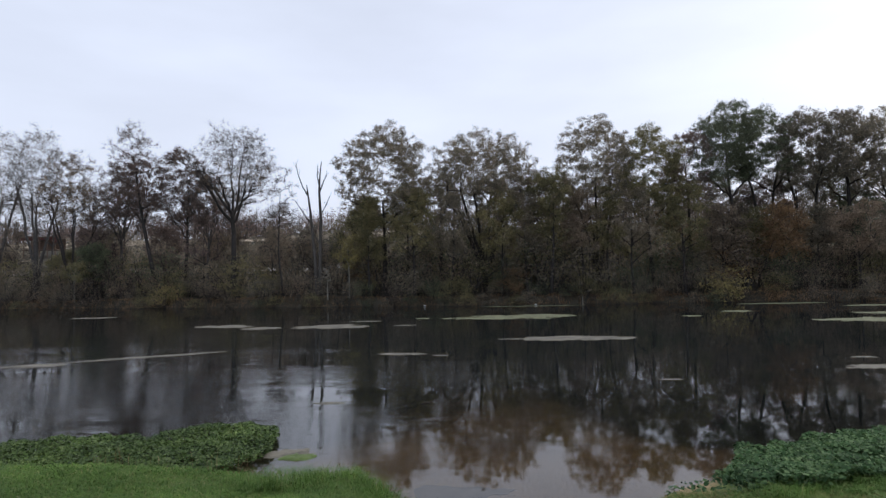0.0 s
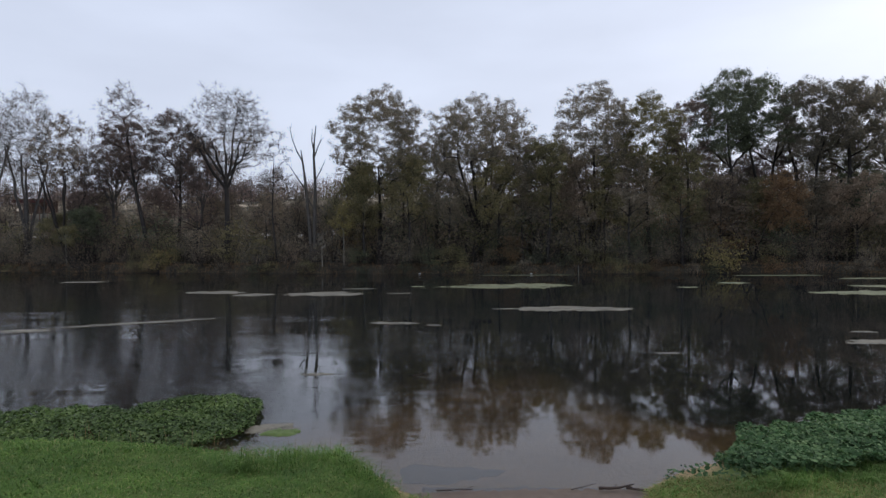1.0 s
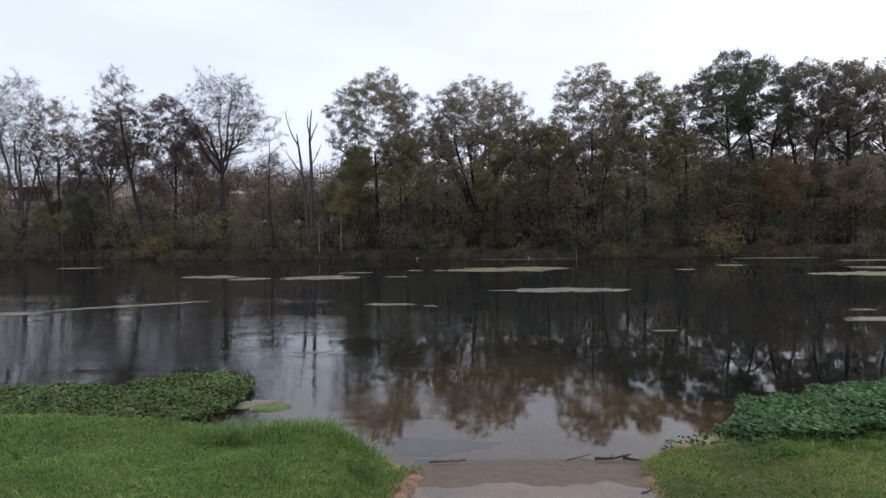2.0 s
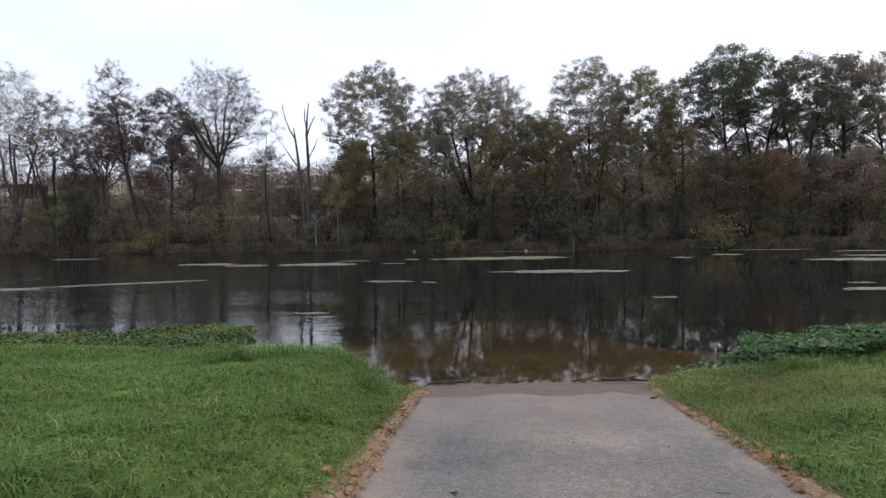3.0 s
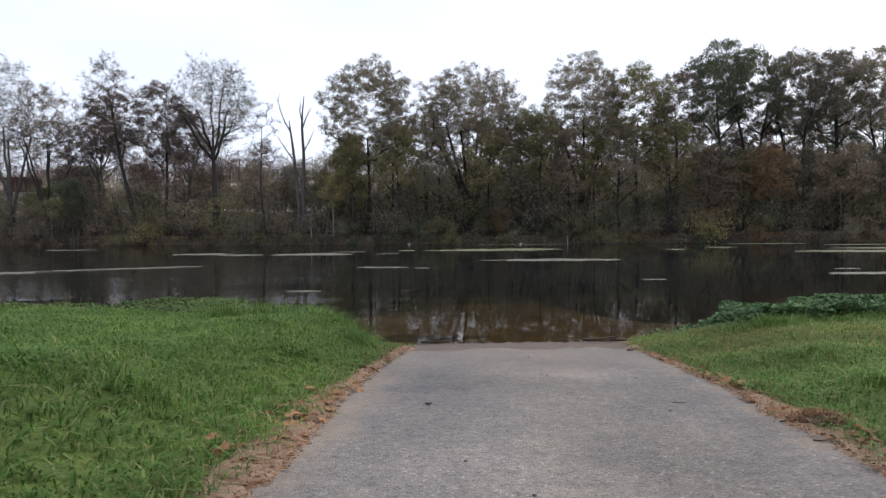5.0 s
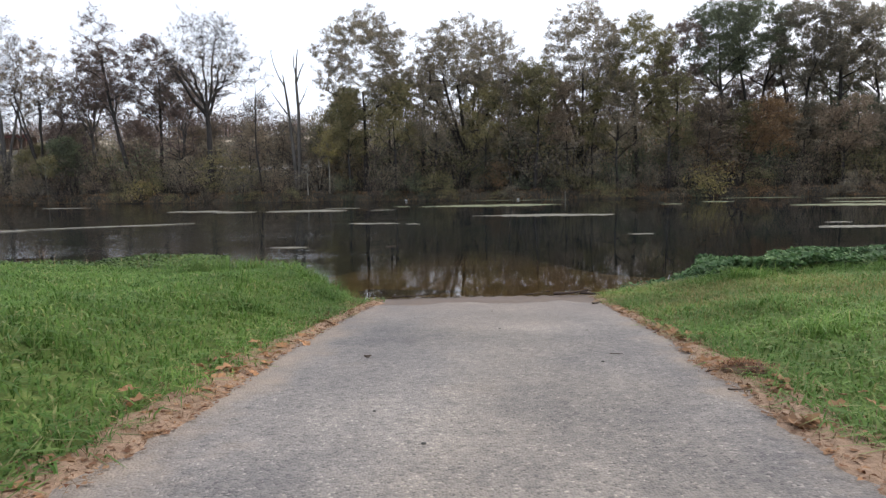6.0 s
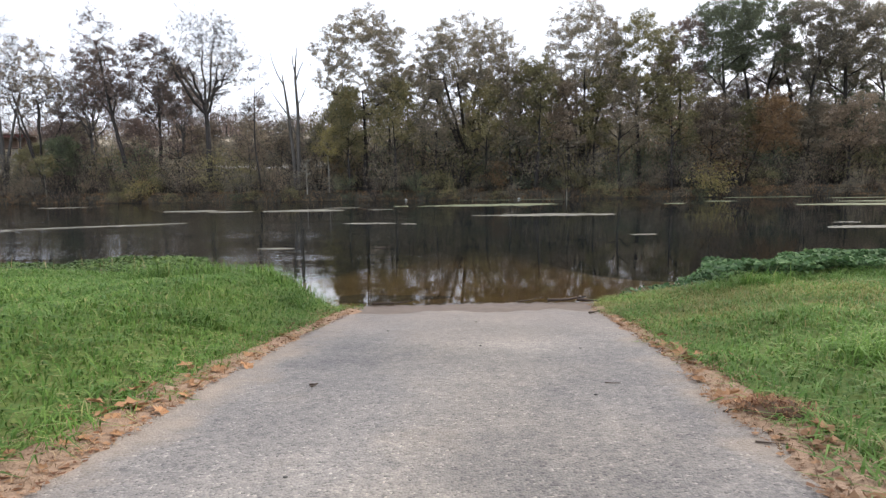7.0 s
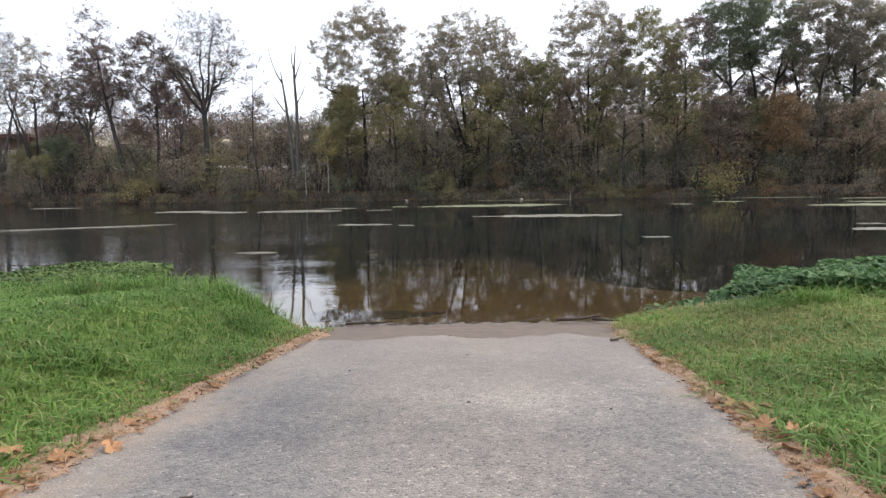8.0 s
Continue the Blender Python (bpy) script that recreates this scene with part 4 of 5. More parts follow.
rs = random.Random(5)
used = set()
for x in np.arange(-92, 76, 2.9):
    # low fringe hanging over the water, then taller rows behind; the left stretch stays lower
    open_left = x < -14
    rows = [(-0.1, 1.7, 1.5), (1.2, 2.9, 1.1), (3.4, 5.2 if open_left else 6.2, 1.0)]
    rows += [(7.0, 6.6, 1.0)] if open_left else [(6.5, 8.4 if x < 28 else 6.6, 0.8), (10.5, 9.8 if x < 28 else 8.6, 0.75)]
    for e, h, wide in rows:
        weights = [2, 4, 3, 3, 3, 1] if x < 22 else [3, 3, 3, 4, 2, 2]
        if open_left:
            weights = [3, 3, 3, 5, 1, 1]
        k = rs.choices(range(6), weights)[0]
        set_shrub(k, x + rs.uniform(-1.1, 1.1), e + rs.uniform(-0.5, 0.9) * min(1, e + 0.4), h * rs.uniform(0.7, 1.25), rs.uniform(0, 6.28), wide * rs.uniform(0.95, 1.4), k not in used)
        used.add(k)

yellow = shrub_thing(111, 3.8, 2.4, 30, 0.18, BARK, LEAF_YELLOW, "yellow-leaved shrub leaning over the water", stems=7, twigs=4)
yx, yy_ = on_bank(27.4, -0.9)
yellow.location = (yx, yy_, max(0.1, land_at(yx, yy_)))
yellow2 = shrub_thing(112, 3.2, 2.3, 28, 0.17, BARK, LEAF_YELLOW, "low yellow-green shrub on the far bank", stems=8)
yx, yy_ = on_bank(-42.5, -0.2)
yellow2.location = (yx, yy_, max(0.1, land_at(yx, yy_)))
for sd, x, e, top, rc in ((121, -16.4, 1.2, 9.4, 1.8), (122, -57, 1.6, 7.2, 2.0), (123, -19.0, 1.0, 5.2, 0.8)):
    px, py = on_bank(x, e)
    plant_tree("sapling", tree_meshes(sd, top - land_at(px, py), rc, 0.25 * top, lobes=7, clumps=60, twigs=3, per=40 if sd != 123 else 0, leaf=0.16, trunk_r=0.09, leader=0.6),
               px, py, BARK_PALE, LEAF_YELLOW if sd != 122 else LEAF_OLIVE, "slender pale-stemmed sapling with yellowish leaves", "sapling", "saplings by the water")


def far_woods():
    """The wooded hilltop behind, down to the ground."""
    rng = np.random.default_rng(9)
    w, tips = Wood(), []
    for k in range(560):
        x = rng.uniform(-190, 190)
        y = bank(x) + rng.uniform(84, 118)
        z = land_at(x, y)
        h = rng.uniform(5, 9)
        w.tube(bend(rng, (x, y, z - 0.3), (0, 0, 1), h, 4, 0.06, 0), 0.18, 0.04, 4)
        tips.append(np.array([x, y, z + h * 0.5]) + rng.normal(0, 1, (45, 3)) * [2.0, 2.0, h * 0.25])
    a, b = w.mesh("woods_trunks"), mesh_np("woods_crowns", *leaves(rng, np.concatenate(tips), 7, 0.34, 0.5))
    t = piece("distant_woods", a, BARK)
    piece("foliage", b, LEAF_RUSSET, t)
    return tagged(t, "hazy brown woods along the hilltop", "woods", kind="stuff")


def hill_scrub():
    """Rough scrub and saplings all over the far hillside."""
    rng = np.random.default_rng(19)
    w, tips = Wood(), []
    for k in range(1500):
        x = rng.uniform(-190, 110)
        e = rng.uniform(9, 82)
        if -200 < x < -22 and 29 < e < 36 or (66 < e and rng.random() < 0.75):
            continue
        y = bank(x) + e
        if -113 < x < -88 and 112 < y < 146:
            continue
        z = land_at(x, y)
        h = rng.choice([1.2, 2.2, 3.5, 6.0], p=[0.4, 0.3, 0.2, 0.1]) * rng.uniform(0.7, 1.3)
        for s in range(3):
            w.tube(bend(rng, (x, y, z - 0.2), (rng.normal(0, 0.25), rng.normal(0, 0.25), 1), h, 3, 0.12, 0), 0.05, 0.015, 3)
        tips.append(np.array([x, y, z + h * 0.5]) + rng.normal(0, 1, (int(14 + 8 * h), 3)) * [0.5 + 0.28 * h, 0.5 + 0.28 * h, h * 0.26])
    a, b = w.mesh("scrub_stems"), mesh_np("scrub_foliage", *leaves(rng, np.concatenate(tips), 5, 0.3, 0.35))
    t = piece("hillside_scrub", a, BARK)
    piece("foliage", b, LEAF_MIX, t)
    return tagged(t, "rough brown and olive scrub on the far hillside", "scrub", kind="stuff")


far_woods()
hill_scrub()


# ---- floating mats on the river ----
def mat(x, y, a, b, turn, seed, mat_, label, thick=0.009):
    """A floating raft of weed, torn at its rim and full of holes: long half a, short half b, in metres."""
    n, m = int(np.clip(a * 44, 30, 150)), int(np.clip(b * 30, 14, 60))
    u, v = np.linspace(-1.25, 1.25, n + 1), np.linspace(-1.25, 1.25, m + 1)
    dense = np.zeros((m, n), bool)
    for j in range(m):
        for i in range(n):
            p, q = (u[i] + u[i + 1]) / 2, (v[j] + v[j + 1]) / 2
            f = 0.62 * noise.noise((p * 2.1 + seed, q * 1.5, 0)) + 0.5 * noise.noise((p * a * 1.1 + seed, q * b * 2.2, 5)) + 0.42 * noise.noise((p * a * 3.4, q * b * 6 + seed, 9))
            dense[j, i] = 0.7 - p * p - q * q + 0.9 * f > 0
    whole = np.pad(dense, 1)
    inner = whole[:-1, :-1] & whole[1:, :-1] & whole[:-1, 1:] & whole[1:, 1:]
    rng = np.random.default_rng(int(abs(seed) * 10) + 5)
    U, V = np.meshgrid(u, v)
    U, V = (U + rng.normal(0, 0.35, U.shape) * 2.5 / n) * a, (V + rng.normal(0, 0.35, V.shape) * 2.5 / m) * b
    Z = np.where(inner, thick * rng.uniform(0.6, 1.4, U.shape), -0.006)
    ct, st = math.cos(turn), math.sin(turn)
    i = np.arange((m + 1) * (n + 1)).reshape(m + 1, n + 1)
    quad = np.stack([i[:-1, :-1], i[:-1, 1:], i[1:, 1:], i[1:, :-1]], -1)[dense]
    keep, quad = np.unique(quad, return_inverse=True)
    co = np.stack([U * ct - V * st, U * st + V * ct, Z], -1).reshape(-1, 3)[keep]
    ob = piece("floating_mat", mesh_np("floating_mat", co, quad.reshape(-1, 4), True), mat_)
    ob.location = (x, y, 0.004)
    return tagged(ob, label, "algae mat", "floating mats on the river")


PALE = "pale grey-green raft of floating weed on dark water"
GREEN = "yellow-green raft of floating weed on dark water"
for x, y, a, b, turn, m in (
        (2.9, 48.6, 5.7, 3.2, 0.05, 1), (4.1, 31.0, 3.4, 1.3, -0.05, 0), (-11.0, 41.2, 2.9, 2.2, 0.0, 0), (-19.4, 42.8, 2.3, 1.5, -0.2, 0),
        (-15.9, 40.6, 1.6, 1.2, 0.0, 0), (-15.4, 25.7, 3.6, 0.42, 0.5, 0), (-19.0, 23.2, 1.6, 0.6, 0.2, 0), (-4.3, 25.5, 1.1, 0.42, -0.1, 0),
        (-2.5, 24.8, 0.42, 0.24, 0, 0), (4.75, 18.42, 0.43, 0.13, 0, 0), (25.6, 40.4, 3.8, 1.9, 0.05, 1), (31.0, 46.4, 3.0, 1.6, 0, 1),
        (12.7, 20.5, 1.6, 0.6, 0.1, 0), (13.4, 22.75, 0.52, 0.24, 0, 0), (21.4, 51.2, 1.5, 1.3, 0, 1), (15.8, 46.2, 0.9, 0.7, 0, 1),
        (-38.6, 56.8, 2.2, 1.2, 0, 0), (-5.8, 41.4, 0.85, 0.42, 0, 0), (31.4, 63.2, 4.8, 1.3, 0, 1), (5.6, 69.0 - 2.6, 6.5, 0.8, 0, 1),
        (-5.2, 48.3, 0.7, 0.6, 0, 1), (-9.4, 46.0, 1.4, 0.5, 0, 0), (-5.0, 15.45, 0.5, 0.16, 0.1, 0), (36.8, 57, 4, 1.2, 0, 1)):
    mat(x, y, a * 1.05, b * 1.0, turn, x * 1.37 + y, ALGAE_GREEN if m else ALGAE, GREEN if m else PALE)
mat(-4.75, 11.0, 0.62, 0.34, 0.15, 71.3, ALGAE, "sodden brown weed raft beside the watercress", 0.012)
mat(-4.45, 10.75, 0.4, 0.24, 0.1, 72.9, CRESS, "small bright green weed raft beside the watercress", 0.02)


# ---- grass, watercress and fallen leaves of the near bank ----
def blades(seed, pts, height, width, mat_, name, droop=1.05):
    """Bent grass blades, a bent kite each, rooted on the land at pts."""
    rng = np.random.default_rng(seed)
    n = len(pts)
    h = height * rng.uniform(0.5, 1.35, n)
    az = rng.uniform(0, 2 * np.pi, n)
    lean = np.stack([np.cos(az), np.sin(az), np.zeros(n)], -1)
    side = np.stack([-np.sin(az), np.cos(az), np.zeros(n)], -1)
    k = np.minimum(droop * rng.uniform(0.25, 1.6, n), 2.2)
    up = np.array([[0, 0, 1.0]])
    base = pts - up * 0.01
    midp = base + up * (h * 0.55)[:, None] + lean * (h * 0.18 * k)[:, None]
    tip = base + up * (h * (1.0 - 0.25 * k))[:, None] + lean * (h * 0.75 * k)[:, None]
    w = (width * rng.uniform(0.7, 1.3, n))[:, None]
    v = np.stack([base, midp + side * w, tip, midp - side * w], 1)
    i = np.arange(n)[:, None] * 4
    f = np.concatenate([i + [[0, 1, 3]], i + [[3, 1, 2]]])
    return piece(name, mesh_np(name, v.reshape(-1, 3), f), mat_)


def lawn_points(seed, n, x0, x1, y0, y1, keep):
    rng = np.random.default_rng(seed)
    x, y = rng.uniform(x0, x1, n), rng.uniform(y0, y1, n)
    ok = keep(x, y)
    x, y = x[ok], y[ok]
    return np.stack([x, y, land(x, y)], -1)


def rag(x, y):
    return 0.07 * np.sin(y * 3.1 + x) + 0.05 * np.sin(y * 7.7) + 0.04 * np.sin(y * 17)


def sparse_outside(x, y):
    """Full growth on the open lawn by the ramp, thinning out away from it."""
    away = np.clip((np.abs(x + 0.6) - 2 - 0.8 * np.clip(y, 0, 9)) / 5, 0, 1) + np.clip((1.6 - y) / 3, 0, 1)
    return np.random.default_rng(3).random(len(x)) < np.clip(1 - 1.2 * away, 0.22, 1)


def thinning(x):
    """Each blade's own least distance from the trodden edge."""
    return 0.2 * np.random.default_rng(4).random(len(x)) ** 0.8


def left_keep(x, y):
    return (ramp_left(y) - x > 0.05 + 0.8 * rag(x, y) + thinning(x) * (1 - 0.55 * step((y - 3.5) / 4))) & (y < shore(x) - 0.08) & sparse_outside(x, y)


def cress_edge_line(x):
    return np.interp(x, [0, 1.3, 1.7, 2.3, 3.0, 4.2, 6.0, 9.5], [9.5, 9.0, 8.75, 8.4, 8.25, 8.5, 9.15, 10.75])


def right_keep(x, y):
    return (x - ramp_right(y) > 0.05 + 0.8 * rag(x, y) + thinning(x) * (1 - 0.6 * step((y - 3) / 3))) & (y < np.minimum(shore(x) - 0.1, cress_edge_line(x))) & sparse_outside(x, y)


def tussock(x, y):
    """Uneven growth of the turf, from hand-wide tussocks to broad swathes."""
    return (0.5 + 0.22 * np.sin(x * 9.1 + 2 * np.sin(y * 5.3)) * np.sin(y * 8.3 + 2 * np.sin(x * 6.1)) + 0.2 * np.sin(x * 3.7 + y * 2.2 + np.sin(y * 4)) * np.sin(y * 3.1 - x * 1.3)
            + 0.16 * np.sin(x * 1.1 + 0.8 * y) * np.sin(y * 0.9 - 0.5 * x + 1))


gl = lawn_points(11, 390000, -15, -1.5, -5, 9.5, left_keep)
hl = 0.035 + 0.095 * tussock(gl[:, 0], gl[:, 1]) + 0.03 * step(1 - (shore(gl[:, 0]) - gl[:, 1]) / 0.9) * (0.6 + 0.5 * np.sin(gl[:, 0] * 3.3) + 0.3 * np.sin(gl[:, 0] * 8.1 + gl[:, 1] * 5))
tagged(blades(12, gl, hl, 0.0048, GRASS, "grass", 1.9), "lush green mown grass with taller tufts by the water", "grass", kind="stuff")
gr = lawn_points(13, 300000, 0.3, 12, -5, 11.5, right_keep)
hr = 0.035 + 0.09 * tussock(gr[:, 0], gr[:, 1]) + 0.07 * step(1 - (cress_edge_line(gr[:, 0]) - gr[:, 1]) / 0.6) * (gr[:, 0] > 2.4)
tagged(blades(14, gr, hr, 0.0048, GRASS, "grass", 1.9), "green mown grass sloping down to the water", "grass", kind="stuff")

def by_edge(x, y, inner, outer):
    """True within a band beside either edge of the asphalt."""
    a, b = ramp_left(y) - x, x - ramp_right(y)
    return ((a > inner) & (a < outer)) | ((b > inner) & (b < outer))


st = lawn_points(15, 20000, -2.6, 1.5, 1.2, 8.0, lambda x, y: by_edge(x, y, -0.03, 0.34))
tagged(blades(16, st + [0, 0, 0.035], np.full(len(st), 0.05), 0.0018, STRAW, "dry_grass", 1.9), "straw-coloured dead grass along the asphalt edges", "grass", kind="stuff")
ed = lawn_points(25, 40000, -2.8, 1.7, 1.0, 7.8, lambda x, y: by_edge(x, y + 0.1 * np.sin(x * 40), 0.1, 0.34) & (np.random.default_rng(6).random(len(x)) < 0.55 + 0.6 * np.sin(y * 5.7 + 2 * np.sin(y * 2.1))))
tagged(blades(26, ed + [0, 0, 0.01], np.full(len(ed), 0.12), 0.0032, GRASS, "grass", 1.8), "longer green grass lying over the dirt margin", "grass", kind="stuff")


sg = lawn_points(18, 42000, 0.8, 4.2, 5.2, 8.9, lambda x, y: right_keep(x, y) & (np.random.default_rng(7).random(len(x)) < np.clip((y - 5.0) / 3, 0, 1) * np.clip((4.4 - x) / 2.4, 0, 1)))
tagged(blades(19, sg, np.full(len(sg), 0.085), 0.0036, GRASS_PALE, "dry_grass", 1.2), "yellowed short grass near the water", "grass", kind="stuff")


def cress(seed, n, inside, height, size, name, label, mat_=CRESS):
    """A dense low mat of round-leaved plants, leaves tilted on a lumpy surface."""
    rng = np.random.default_rng(seed)
    x, y = inside(rng, n)
    top = height(x, y)
    z = top + 0.02 - np.abs(rng.normal(0, 0.055, len(x)))
    z = np.maximum(z, 0.01)
    n = len(x)
    c = np.stack([x, y, z], -1)
    nrm = rng.normal(0, 0.45, (n, 3)) + [0, -0.15, 1]
    nrm /= np.linalg.norm(nrm, axis=1, keepdims=True)
    a = np.cross(nrm, rng.normal(0, 1, (n, 3)))
    a /= np.linalg.norm(a, axis=1, keepdims=True)
    b = np.cross(nrm, a)
    s = size * rng.uniform(0.5, 1.3, (n, 1))
    ring = [c + s * (math.cos(t) * a + math.sin(t) * b * 0.8) + nrm * s * (0.12 if k % 2 else -0.1) for k, t in enumerate(np.arange(6) * math.pi / 3)]
    v = np.stack(ring, 1).reshape(-1, 3)
    i = np.arange(n)[:, None] * 6
    f = np.concatenate([i + [[0, 1, 2, 3]], i + [[0, 3, 4, 5]]])
    return tagged(piece(name, mesh_np(name, v, f), mat_), label, "water plants", kind="stuff")


def lumps(x, y):
    return 0.5 + 0.25 * np.sin(x * 2.3 + 0.7 * y) * np.sin(y * 2.9 - x) + 0.25 * np.sin(x * 5.1 + y * 3) * np.sin(y * 4.7)


def left_patch(rng, n):
    x, y = rng.uniform(-14, -4.7, n), rng.uniform(9.0, 13.2, n)
    far_edge = np.interp(x, [-14, -10, -9, -7.8, -7.2, -6.3, -5.6, -5.2, -5.0], [11.4, 11.5, 11.9, 11.9, 12.5, 12.9, 12.6, 12.0, 11.0]) + 0.12 * np.sin(x * 9)
    near_edge = np.interp(x, [-14, -6, -5.4, -5.0], [9.2, 9.2, 9.8, 10.6])
    ok = (y < far_edge) & (y > near_edge) & (x < -5.05 + 0.1 * np.sin(y * 7))
    return x[ok], y[ok]


def cress_edge(x):
    return np.interp(x, [1.3, 1.7, 2.3, 3.0, 4.2, 6.0, 9.5], [8.75, 8.55, 8.2, 8.1, 8.35, 9.0, 10.6]) + 0.08 * np.sin(x * 5)


def right_patch(rng, n):
    x, y = rng.uniform(1.3, 9.5, n), rng.uniform(8.0, 12.6, n)
    far_edge = np.interp(x, [1.3, 2.0, 2.7, 2.9, 3.2, 4.6, 7, 9.5], [8.75, 9.2, 9.5, 9.8, 10.3, 11.0, 11.8, 12.4]) + 0.1 * np.sin(x * 8)
    ok = (y < far_edge) & (y > cress_edge(x)) & ((x > 2.5) | (rng.random(n) < 0.1))
    return x[ok], y[ok]


cress(21, 64000, left_patch, lambda x, y: 0.09 + 0.10 * lumps(x, y), 0.03, "watercress", "dense bright green watercress bed floating at the bank")
cress(22, 62000, right_patch, lambda x, y: np.maximum(land(x, y), 0) + (0.03 + 0.2 * step((x - 2.3) / 0.7)) * (0.55 + 0.6 * lumps(x, y)) + 0.03, 0.034,
      "watercress", "raised clump of broad green watercress at the shore", CRESS_BROAD)


def tuft(x, y, seed, spread_by, h, n, label):
    """A tussock of long arching blades."""
    rng = np.random.default_rng(seed)
    p = np.stack([x + rng.normal(0, spread_by, n), y + rng.normal(0, spread_by * 0.7, n), np.zeros(n)], -1)
    p[:, 2] = np.maximum(land(p[:, 0], p[:, 1]), 0.02)
    ob = blades(seed + 1, p, np.full(n, h), 0.0036, GRASS, "grass_tuft", 1.6)
    return tagged(ob, label, "grass tuft", "tussocks along the bank", kind="stuff")


TUSSOCK = "dense tussock of long green grass at the bank edge"
for k, (x, y, s, h, n) in enumerate(((-4.05, 8.1, 0.27, 0.3, 560), (-3.6, 8.45, 0.14, 0.24, 260), (-2.9, 8.75, 0.14, 0.22, 200), (-3.1, 8.55, 0.24, 0.2, 320), (-2.6, 8.2, 0.2, 0.2, 380),
                                       (-2.25, 7.4, 0.12, 0.15, 220), (3.1, 8.2, 0.25, 0.2, 600), (4.3, 8.5, 0.3, 0.22, 600), (5.6, 9.0, 0.35, 0.22, 500),
                                       (2.3, 7.9, 0.2, 0.15, 300), (-2.5, 5.6, 0.08, 0.17, 160), (1.6, 4.4, 0.1, 0.15, 200), (-3.4, 4.3, 0.14, 0.15, 250), (-2.7, 3.4, 0.12, 0.15, 220), (1.9, 5.6, 0.16, 0.15, 260))):
    tuft(x, y, 300 + 7 * k, s, h, n, TUSSOCK)


rb = random.Random(77)
for k in range(9):
    x = rb.uniform(-8.5, -2.3)
    tuft(x, float(shore(x)) - rb.uniform(0.1, 1.1), 700 + 5 * k, rb.uniform(0.04, 0.1), rb.uniform(0.14, 0.22), rb.randint(40, 90), "loose tuft of long green grass leaning over the water")
for k in range(10):
    x = rb.uniform(2.6, 7.0)
    tuft(x, float(cress_edge(x)) - rb.uniform(0.0, 0.35), 900 + 5 * k, rb.uniform(0.06, 0.14), rb.uniform(0.16, 0.28), rb.randint(60, 130), "loose tuft of long green grass beside the watercress")
sk = lawn_points(27, 400, -7.5, -2.3, 7.6, 9.3, lambda x, y: (y > shore(x) - 0.5) & (y < shore(x) - 0.02))
tagged(blades(28, sk, np.full(len(sk), 0.34), 0.0022, STRAW, "dry_grass", 0.5), "pale dry stalks standing in the bank grass", "grass", kind="stuff")


def far_fringe():
    """Dry grass and weeds hanging over the far water line."""
    rng = np.random.default_rng(55)
    x = rng.uniform(-95, 80, 12000)
    y = bank(x) + rng.uniform(-0.25, 1.8, len(x))
    p = np.stack([x, y, np.maximum(land(x, y), 0.0)], -1)
    ob = blades(56, p, rng.uniform(0.2, 0.6, len(x)), 0.03, LEAF_RUST, "dry_grass", 1.3)
    return tagged(ob, "brown dead grass and weeds along the far water line", "grass", kind="stuff")


far_fringe()


def leaf_mesh(seed):
    """A curled dry leaf with lobes and a stalk."""
    r = random.Random(seed)
    bm = bmesh.new()
    n = 14
    centre = bm.verts.new((0, 0, 0.004))
    rim = []
    for k in range(n):
        t = 2 * math.pi * k / n
        rad = (0.045 + 0.016 * math.cos(5 * t)) * r.uniform(0.85, 1.12)
        rim.append(bm.verts.new((rad * math.cos(t) * 1.15, rad * math.sin(t) * 0.85, 0.006 + 0.024 * abs(math.sin(t)) * r.uniform(0.3, 1.2))))
    for k in range(n):
        bm.faces.new((centre, rim[k], rim[(k + 1) % n]))
    stalk = [bm.verts.new(p) for p in ((-0.04, 0.002, 0.006), (-0.04, -0.002, 0.006), (-0.085, 0, 0.012))]
    bm.faces.new(stalk)
    me = bpy.data.meshes.new("fallen_leaf")
    bm.to_mesh(me)
    bm.free()
    me.materials.append(LEAF_DRY)
    return me


def litter(seed, n):
    """Crumbs of broken leaves and bark on the dirt margins."""
    rng = np.random.default_rng(seed)
    y = rng.uniform(1.4, 8.0, n)
    left = rng.random(n) < 0.5
    x = np.where(left, ramp_left(y) - np.abs(rng.normal(0.08, 0.11, n)) + 0.05, ramp_right(y) + np.abs(rng.normal(0.1, 0.11, n)) - 0.05)
    c = np.stack([x, y, land(x, y) + 0.035], -1)
    v, f = leaves(rng, c, 1, 0.026, 0.004, True)
    v[:, 2] = land(v[:, 0], v[:, 1]) + 0.038 + np.abs(v[:, 2] - np.repeat(c[:, 2], 4)) * 0.5
    return tagged(piece("leaf_litter", mesh_np("leaf_litter", v, f), LEAF_DRY), "broken brown leaf litter along the asphalt edges", "leaf litter", kind="stuff")


litter(61, 3000)
LEAVES = [leaf_mesh(s) for s in range(8)]
rl = random.Random(31)


def drop_leaf(x, y, up=0.035):
    ob = new("fallen_leaf", rl.choice(LEAVES))
    ob.matrix_basis = Matrix.LocRotScale((x, y, land_at(x, y) + up), Euler((rl.gauss(0, 0.25), rl.gauss(0, 0.25), rl.uniform(0, 6.28))), [rl.choice((0.3, 0.4, 0.5, 0.85)) * rl.uniform(0.8, 1.15)] * 3)
    tagged(ob, "curled dry brown leaf on the dirt beside the asphalt", "leaf", "fallen leaves along the ramp")


